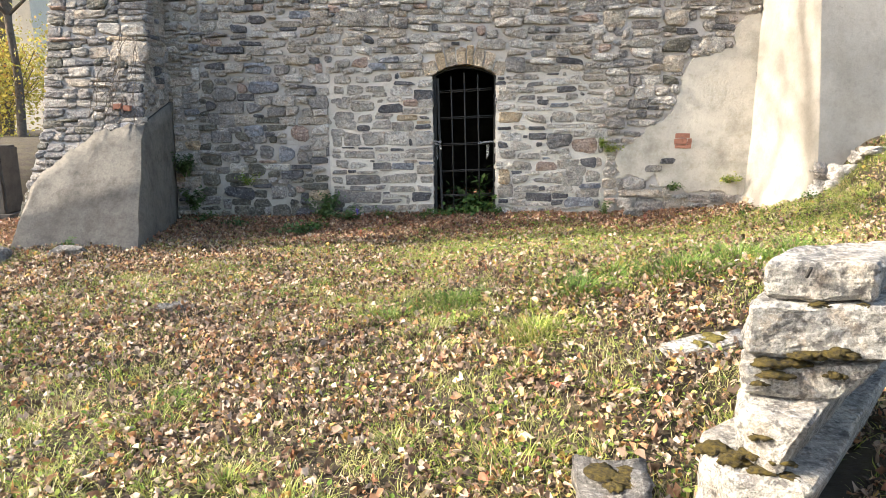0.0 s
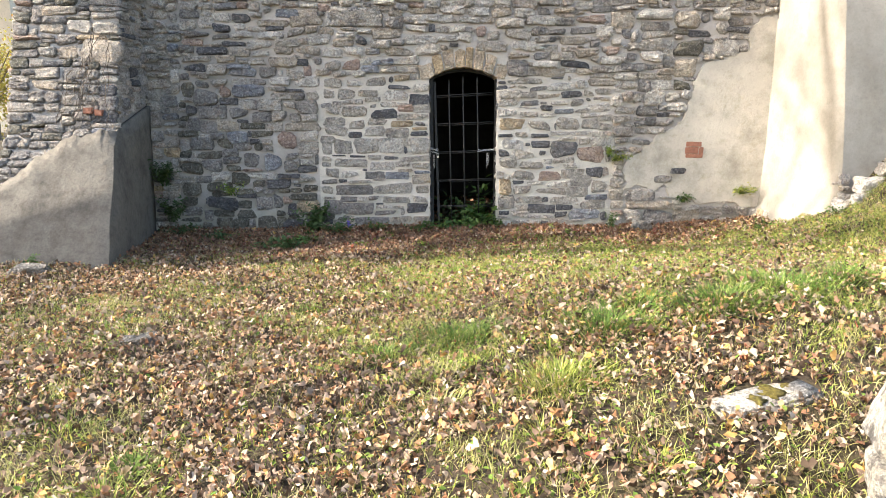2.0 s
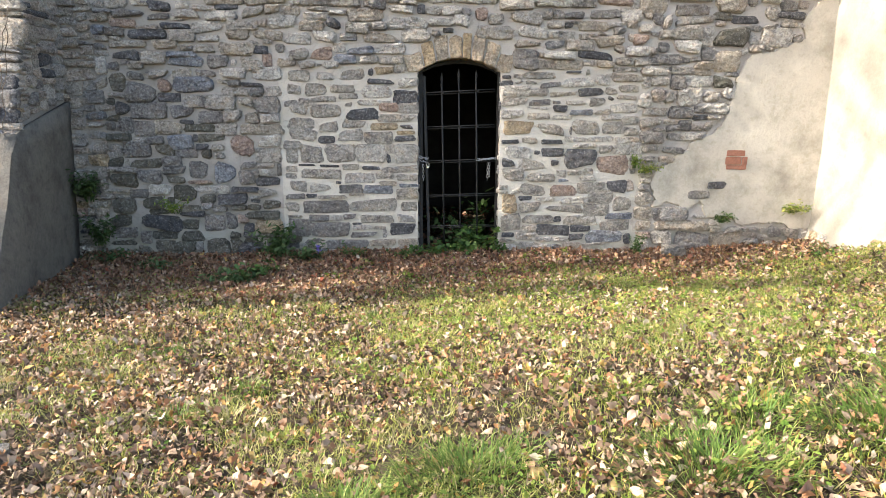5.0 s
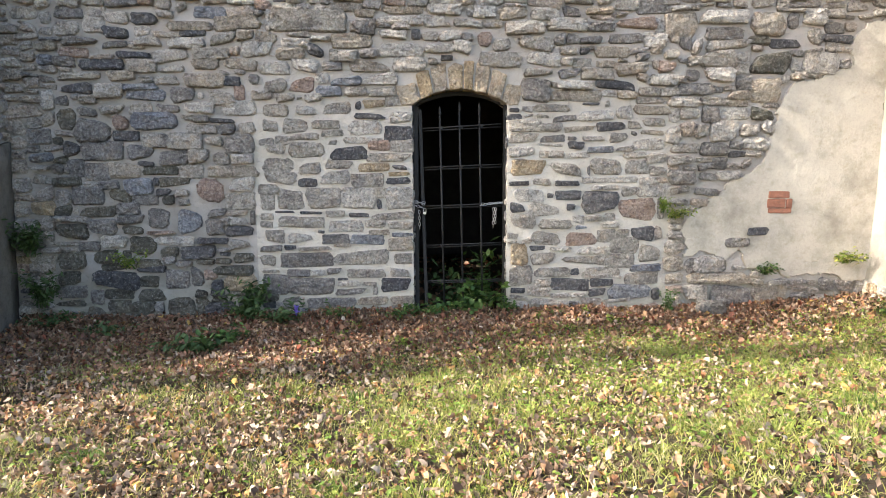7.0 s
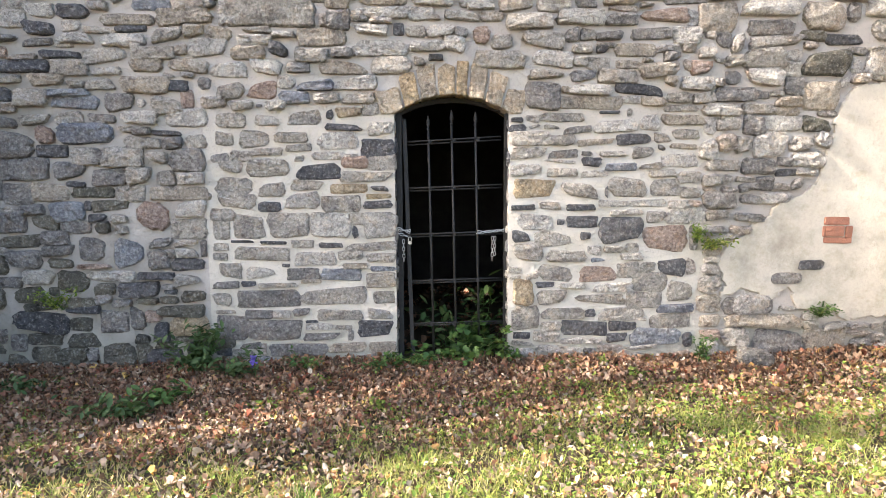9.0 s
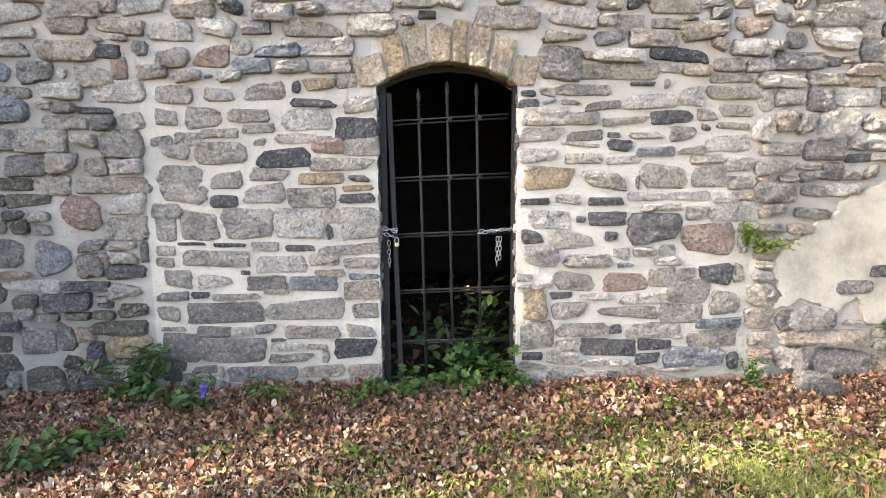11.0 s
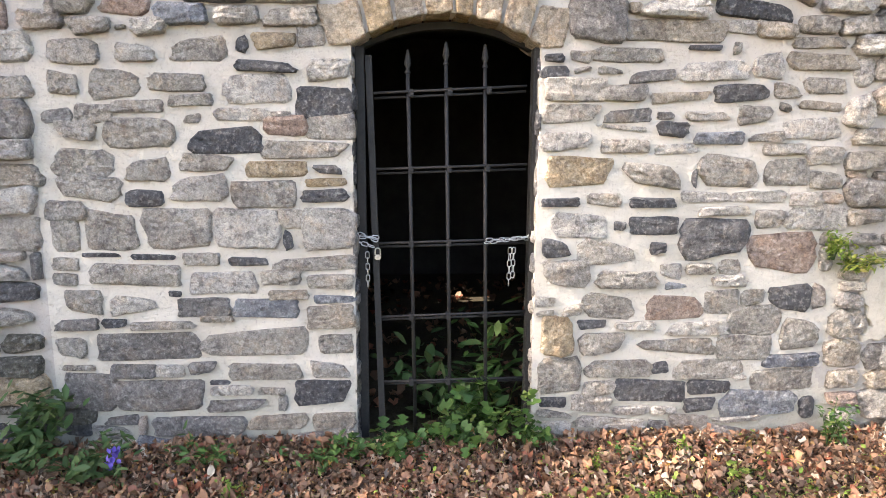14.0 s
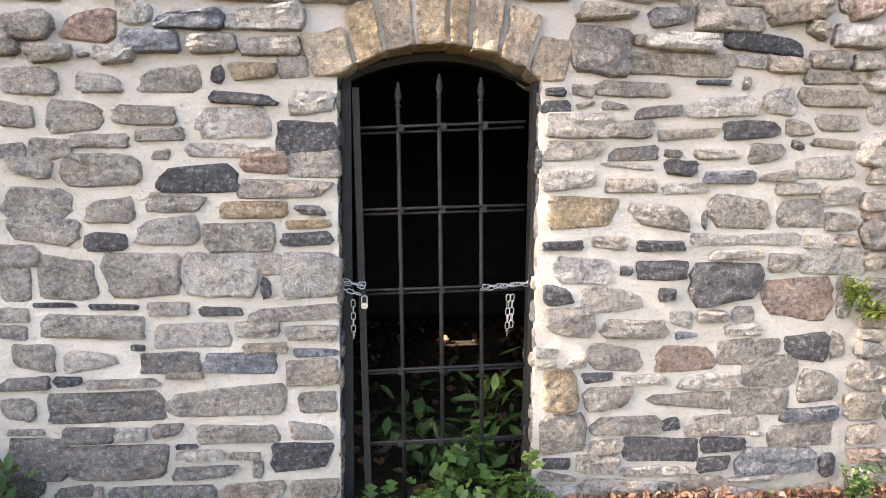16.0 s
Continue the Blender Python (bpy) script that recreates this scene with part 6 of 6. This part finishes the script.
marked += [(*s, "n") for s in ((-0.17, 0.29, 0.2, 0.09), (-0.12, 2.84, 0.33, 0.06), (0.83, 2.82, 0.22, 0.1), (1.07, 2.31, 0.3, 0.08), (1.2, 2.21, 0.06, 0.05), (1.39, 2.12, 0.45, 0.08), (1.44, 1.83, 0.28, 0.06), (1.58, 2.85, 0.24, 0.06), (1.66, 2.39, 0.19, 0.06), (1.7, 2.5, 0.29, 0.08), (1.85, 2.13, 0.21, 0.08), (1.89, 2.35, 0.31, 0.11), (1.9, 2.34, 0.33, 0.1), (2.1, 1.8, 0.22, 0.05), (2.1, 2.0, 0.34, 0.1), (2.3, 2.73, 0.27, 0.19), (2.34, 0.47, 0.16, 0.08), (2.34, 0.6, 0.17, 0.14), (2.37, 1.94, 0.26, 0.15), (2.42, 2.52, 0.36, 0.16),)]
marked += [(*s, "n") for s in ((2.78, 0.47, 0.61, 0.1), (2.87, 2.06, 0.18, 0.06), (2.87, 2.13, 0.18, 0.07), (3.1, 2.75, 0.31, 0.2), (3.11, 2.17, 0.25, 0.19), (3.26, 0.3, 0.33, 0.18),)]
marked += [(*s, "m") for s in ((-3.12, 0.31, 0.26, 0.07), (-3.11, 1.14, 0.15, 0.1), (-3.1, 1.73, 0.08, 0.08), (-3.09, 0.54, 0.19, 0.12), (-3.09, 1.58, 0.12, 0.07), (-3.06, 0.7, 0.24, 0.15), (-3.06, 0.95, 0.28, 0.15), (-3.05, 1.39, 0.23, 0.07), (-3.03, 1.92, 0.18, 0.2), (-2.88, 0.2, 0.17, 0.16), (-2.82, 1.13, 0.31, 0.1), (-2.77, 0.73, 0.23, 0.13), (-2.68, 0.28, 0.19, 0.1), (-2.68, 0.39, 0.25, 0.08), (-2.62, 1.26, 0.19, 0.13), (-2.52, 0.96, 0.19, 0.08), (-2.47, 0.26, 0.22, 0.13), (-2.45, 0.81, 0.24, 0.19), (-2.41, 0.5, 0.16, 0.09), (-2.4, 0.66, 0.22, 0.08),)]
marked += [(*s, "m") for s in ((-2.39, 0.39, 0.24, 0.11), (-2.25, 1.48, 0.28, 0.07), (-2.21, 0.76, 0.15, 0.1), (-2.14, 0.29, 0.26, 0.24), (-2.13, 1.38, 0.26, 0.08), (-2.12, 0.24, 0.2, 0.15), (-2.02, 0.37, 0.23, 0.1), (-1.97, 0.24, 0.06, 0.11), (-1.9, 0.67, 0.16, 0.04), (-1.81, 0.34, 0.14, 0.06), (-1.75, 0.68, 0.14, 0.05), (-1.66, 0.6, 0.33, 0.1), (-1.57, 0.7, 0.18, 0.08), (-1.37, 0.34, 0.18, 0.07), (3.03, 2.6, 0.19, 0.07), (3.09, 1.96, 0.21, 0.11), (3.14, 2.41, 0.35, 0.19),)]
ARCH_IN = arc(DOOR_L - 0.0, DOOR_R + 0.0, SPRING, APEX, 6)


def wall_blocked(x, z):
    if DOOR_L - 0.005 < x < DOOR_R + 0.005 and z < 2.3:
        return True
    if -0.17 < x < 0.96 and 2.03 < z:
        c = ((x - 0.385) / 0.60) ** 2
        if z < 2.43 - 0.16 * c:
            return True
    if abs(x - JOINT_1) < 0.014 and z < 2.15 or abs(x - JOINT_2) < 0.012 and z < 1.15:
        return True
    return x > 2.3 and in_poly(x, z, EDGE)


rnd = random.Random(5)
stones = pack(CORNER_L, CORNER_R, 0.0, 4.2, wall_blocked, marked, rnd)
stones.sort(key=lambda s: abs(s[0] - 0.4) + 0.6 * abs(s[1] - 1.2))
set_stones(stones, wall, lambda x, z: pose(x, WALL_Y, z), lambda x, z: -2.6 < x < 3.0 and z < 2.8, rnd, fixed=marked)

# voussoirs: a flat arch of yellow sandstone, with taller skewbacks at the ends
W_ARCH = DOOR_R - DOOR_L
R_ARCH = (W_ARCH ** 2 / 4 + (APEX - SPRING) ** 2) / (2 * (APEX - SPRING))
AX, AZ = (DOOR_L + DOOR_R) / 2, APEX - R_ARCH
cuts = [-1.0, -0.66, -0.44, -0.19, 0.05, 0.22, 0.46, 0.70, 1.0]


def arch_point(u, h):
    """A point at u across the arch, h above its soffit; beyond the jambs the soffit runs on level."""
    dx = u * (W_ARCH / 2 + 0.10)
    inner = min(abs(dx), W_ARCH / 2)
    a = math.copysign(math.asin(inner / R_ARCH), u) * 0.5
    return AX + dx + h * math.sin(a), AZ + math.sqrt(R_ARCH ** 2 - inner ** 2) - 0.006 + h * math.cos(a)


for u0, u1 in zip(cuts, cuts[1:]):
    e, um = 0.012, (u0 + u1) / 2
    h = 0.16 + 0.08 * (1 - um * um) + rnd.uniform(-0.02, 0.025)
    lift = rnd.uniform(-0.006, 0.006)
    pts = [arch_point(u0 + e, lift), arch_point(um, lift - 0.004), arch_point(u1 - e, lift), arch_point(u1 - e * 1.4, h * rnd.uniform(0.86, 1.0)), arch_point(um, h), arch_point(u0 + e * 1.4, h * rnd.uniform(0.86, 1.0))]
    bm = prism(pts, WALL_Y - rnd.uniform(0.012, 0.03), WALL_Y + 0.3)
    bmesh.ops.bevel(bm, geom=bm.edges[:], offset=0.008, segments=1, affect="EDGES")
    bmesh.ops.subdivide_edges(bm, edges=[e for e in bm.edges if e.calc_length() > 0.05], cuts=2, use_grid_fill=True)
    for v in bm.verts:
        v.co += noise.noise_vector(v.co * 14) * 0.012
    vo = part("voussoir", bm, ARCHSTONE, wall, "yellow sandstone arch block")

# stones that line the jambs of the doorway
for s, x in ((1, DOOR_L), (-1, DOOR_R)):
    z = 0.08
    while z < SPRING - 0.03:
        h = min(rnd.uniform(0.07, 0.16), SPRING - z)
        for y0, y1 in ((WALL_Y + 0.005, WALL_Y + 0.165),):
            m = Matrix.Translation((x, (y0 + y1) / 2, z + h / 2)) @ pose(0, 0, 0, 0, 0, 90 * s) @ Matrix.Diagonal((y1 - y0, rnd.uniform(0.006, 0.02), h - 0.015, 1))
            ob = new("stone", SHAPE_MESH[(1.6, rnd.randrange(16))])
            ob.material_slots[0].link = "OBJECT"
            # darker tones: the jamb's shade is put into the stone colour
            ob.material_slots[0].material = STONE[rnd.choice("sdsam")]
            ob.parent = wall
            ob.matrix_basis = m
        z += h

# brick showing through the plaster
for bx, bz, bw, bh in ((3.285, 1.235, 0.20, 0.062), (3.265, 1.155, 0.17, 0.085), (3.385, 1.150, 0.055, 0.09), (3.30, 1.085, 0.22, 0.045)):
    ob = part("brick", box(bx - bw / 2, WALL_Y - 0.036, bz - bh / 2, bx + bw / 2, WALL_Y - 0.02, bz + bh / 2, 0.005, None, 2, 0.008, bx), BRICK, wall, "exposed red brick")


# stones showing through the plaster near its foot
for sx, sz, sw, sh in ((2.92, 0.80, 0.24, 0.085), (3.10, 0.90, 0.20, 0.07), (2.66, 0.60, 0.30, 0.15)):
    ob = new("stone", SHAPE_MESH[(2.4, rnd.randrange(16))])
    ob.material_slots[0].link = "OBJECT"
    ob.material_slots[0].material = STONE["d" if sw < 0.23 else "g"]
    ob.parent = wall
    ob.matrix_basis = pose(sx, WALL_Y - 0.028, sz) @ Matrix.Diagonal((sw, 0.014, sh, 1))


for bx, bz, bw in ((-3.78, 1.66, 0.11), (-3.66, 1.64, 0.08)):
    bm = box(bx - bw / 2, buttress_y(bz) - 0.06, bz - 0.035, bx + bw / 2, buttress_y(bz) + 0.02, bz + 0.03, 0.006, None, 2, 0.008, bx)
    ob = part("brick", bm, BRICK, buttress, "weathered red brick")
    ob.matrix_parent_inverse = buttress.matrix_basis.inverted()


# rubble laid bare at the foot of the pier
def pier_blocked(y, z):
    return y < pier_y(z) + 0.03 or z > 0.42 + 0.62 * math.exp(-((y - 7.22) / 0.30) ** 2) + 0.08 * math.sin(9 * y)


foot = [(y, z, w, h, "l" if rnd.random() < 0.6 else "y" if rnd.random() < 0.3 else "g") for y, z, w, h, tone in pack(7.12, 8.70, 0.05, 1.2, pier_blocked, [], rnd, hmax=0.13)]
set_stones(foot, pier, lambda y, z: pose(4.29 - 0.05 * (y - 7.4) - 0.10 * math.exp(-max(0, z - 0.2) / 0.35), y, z, 0, 0, -90), lambda y, z: True, rnd, 0.012, (0.012, 0.03))


def corner_blocked(x, z):
    return z > 1.12 - 1.1 * (x - 4.3) + 0.05 * math.sin(19 * x)


corner = [(x, z, w, h, "l" if rnd.random() < 0.7 else "n") for x, z, w, h, tone in pack(4.24, 4.86, 0.35, 1.15, corner_blocked, [], rnd, hmax=0.12)]
set_stones(corner, pier, lambda x, z: pose(x, pier_y(z) + 0.006, z, -8), lambda x, z: True, rnd, 0.010, (0.014, 0.04))


# stones of the buttress: its front and its inner flank above the render
def butt_blocked(x, z):
    u = (x + 4.62) / (front_x(z) + 4.62)
    return z < toe_top(u) - 0.02 or x < -4.67 or x > front_x(z)


def butt_front(x, z):
    return pose(x, buttress_y(z) + 0.025, z, -math.degrees(math.atan(0.31 if z > 1.45 else 0.66)))


# the courses of its front that can be told apart: x, z, width, height
courses = []
courses += [(*s, "a") for s in ((-4.45, 2.52, 0.09, 0.09), (-3.94, 2.57, 0.28, 0.15), (-4.27, 2.29, 0.2, 0.12), (-4.26, 2.06, 0.25, 0.11), (-3.98, 1.91, 0.2, 0.06), (-3.99, 1.76, 0.22, 0.11), (-4.36, 1.77, 0.15, 0.05), (-4.01, 1.55, 0.15, 0.1), (-4.19, 1.69, 0.18, 0.1), (-3.53, 1.61, 0.23, 0.11), (-4.11, 1.29, 0.11, 0.08), (-3.54, 1.72, 0.22, 0.1),)]
courses += [(*s, "n") for s in ((-4.24, 2.55, 0.28, 0.11), (-4.05, 2.29, 0.21, 0.13), (-4.29, 1.93, 0.32, 0.11), (-4.15, 2.74, 0.37, 0.11),)]
courses += [(*s, "a") for s in ((-3.64, 2.56, 0.3, 0.16), (-3.6, 1.5, 0.32, 0.05), (-3.7, 2.77, 0.27, 0.06), (-3.68, 2.69, 0.3, 0.06),)]
courses += [(*s, "n") for s in ((-3.69, 2.3, 0.42, 0.24),)]
courses += [(*s, "s") for s in ((-4.07, 2.43, 0.23, 0.11), (-3.96, 2.06, 0.29, 0.14), (-3.5, 2.11, 0.2, 0.12), (-3.75, 1.88, 0.12, 0.1), (-4.26, 1.56, 0.33, 0.11), (-4.32, 1.44, 0.19, 0.06), (-4.28, 1.29, 0.18, 0.08), (-4.28, 1.18, 0.12, 0.08), (-4.16, 1.16, 0.06, 0.1), (-4.41, 2.64, 0.12, 0.1),)]
courses += [(*s, "d") for s in ((-4.21, 2.17, 0.22, 0.07), (-3.6, 1.88, 0.19, 0.15), (-4.24, 1.08, 0.14, 0.08),)]
front = [(x, z, w, h, rnd.choice("sasm") if tone in "gl" else tone) for x, z, w, h, tone in pack(-4.68, -3.3, 0.0, 4.2, butt_blocked, courses, rnd, hmax=0.12)]
set_stones(front, buttress, butt_front, lambda x, z: z < 3.4, rnd, 0.004, (0.018, 0.05), courses)


def flank_blocked(y, z):
    return y < buttress_y(z) + 0.02 or z < 1.5 + 0.28 * (y - 7.8)


flank = pack(7.5, 8.74, 1.2, 4.2, flank_blocked, [], rnd, hmax=0.14)
set_stones(flank, buttress, lambda y, z: pose(front_x(z) - 0.03, y, z, 0, 0, 90), lambda y, z: False, rnd, 0.006, (0.015, 0.045))
outer = pack(6.9, 8.74, 0.0, 4.2, lambda y, z: y < buttress_y(z) + 0.02, [], rnd, hmax=0.14)
set_stones(outer, buttress, lambda y, z: pose(-4.66, y, z, 0, 0, -90), lambda y, z: False, rnd, 0.006, (0.02, 0.05))
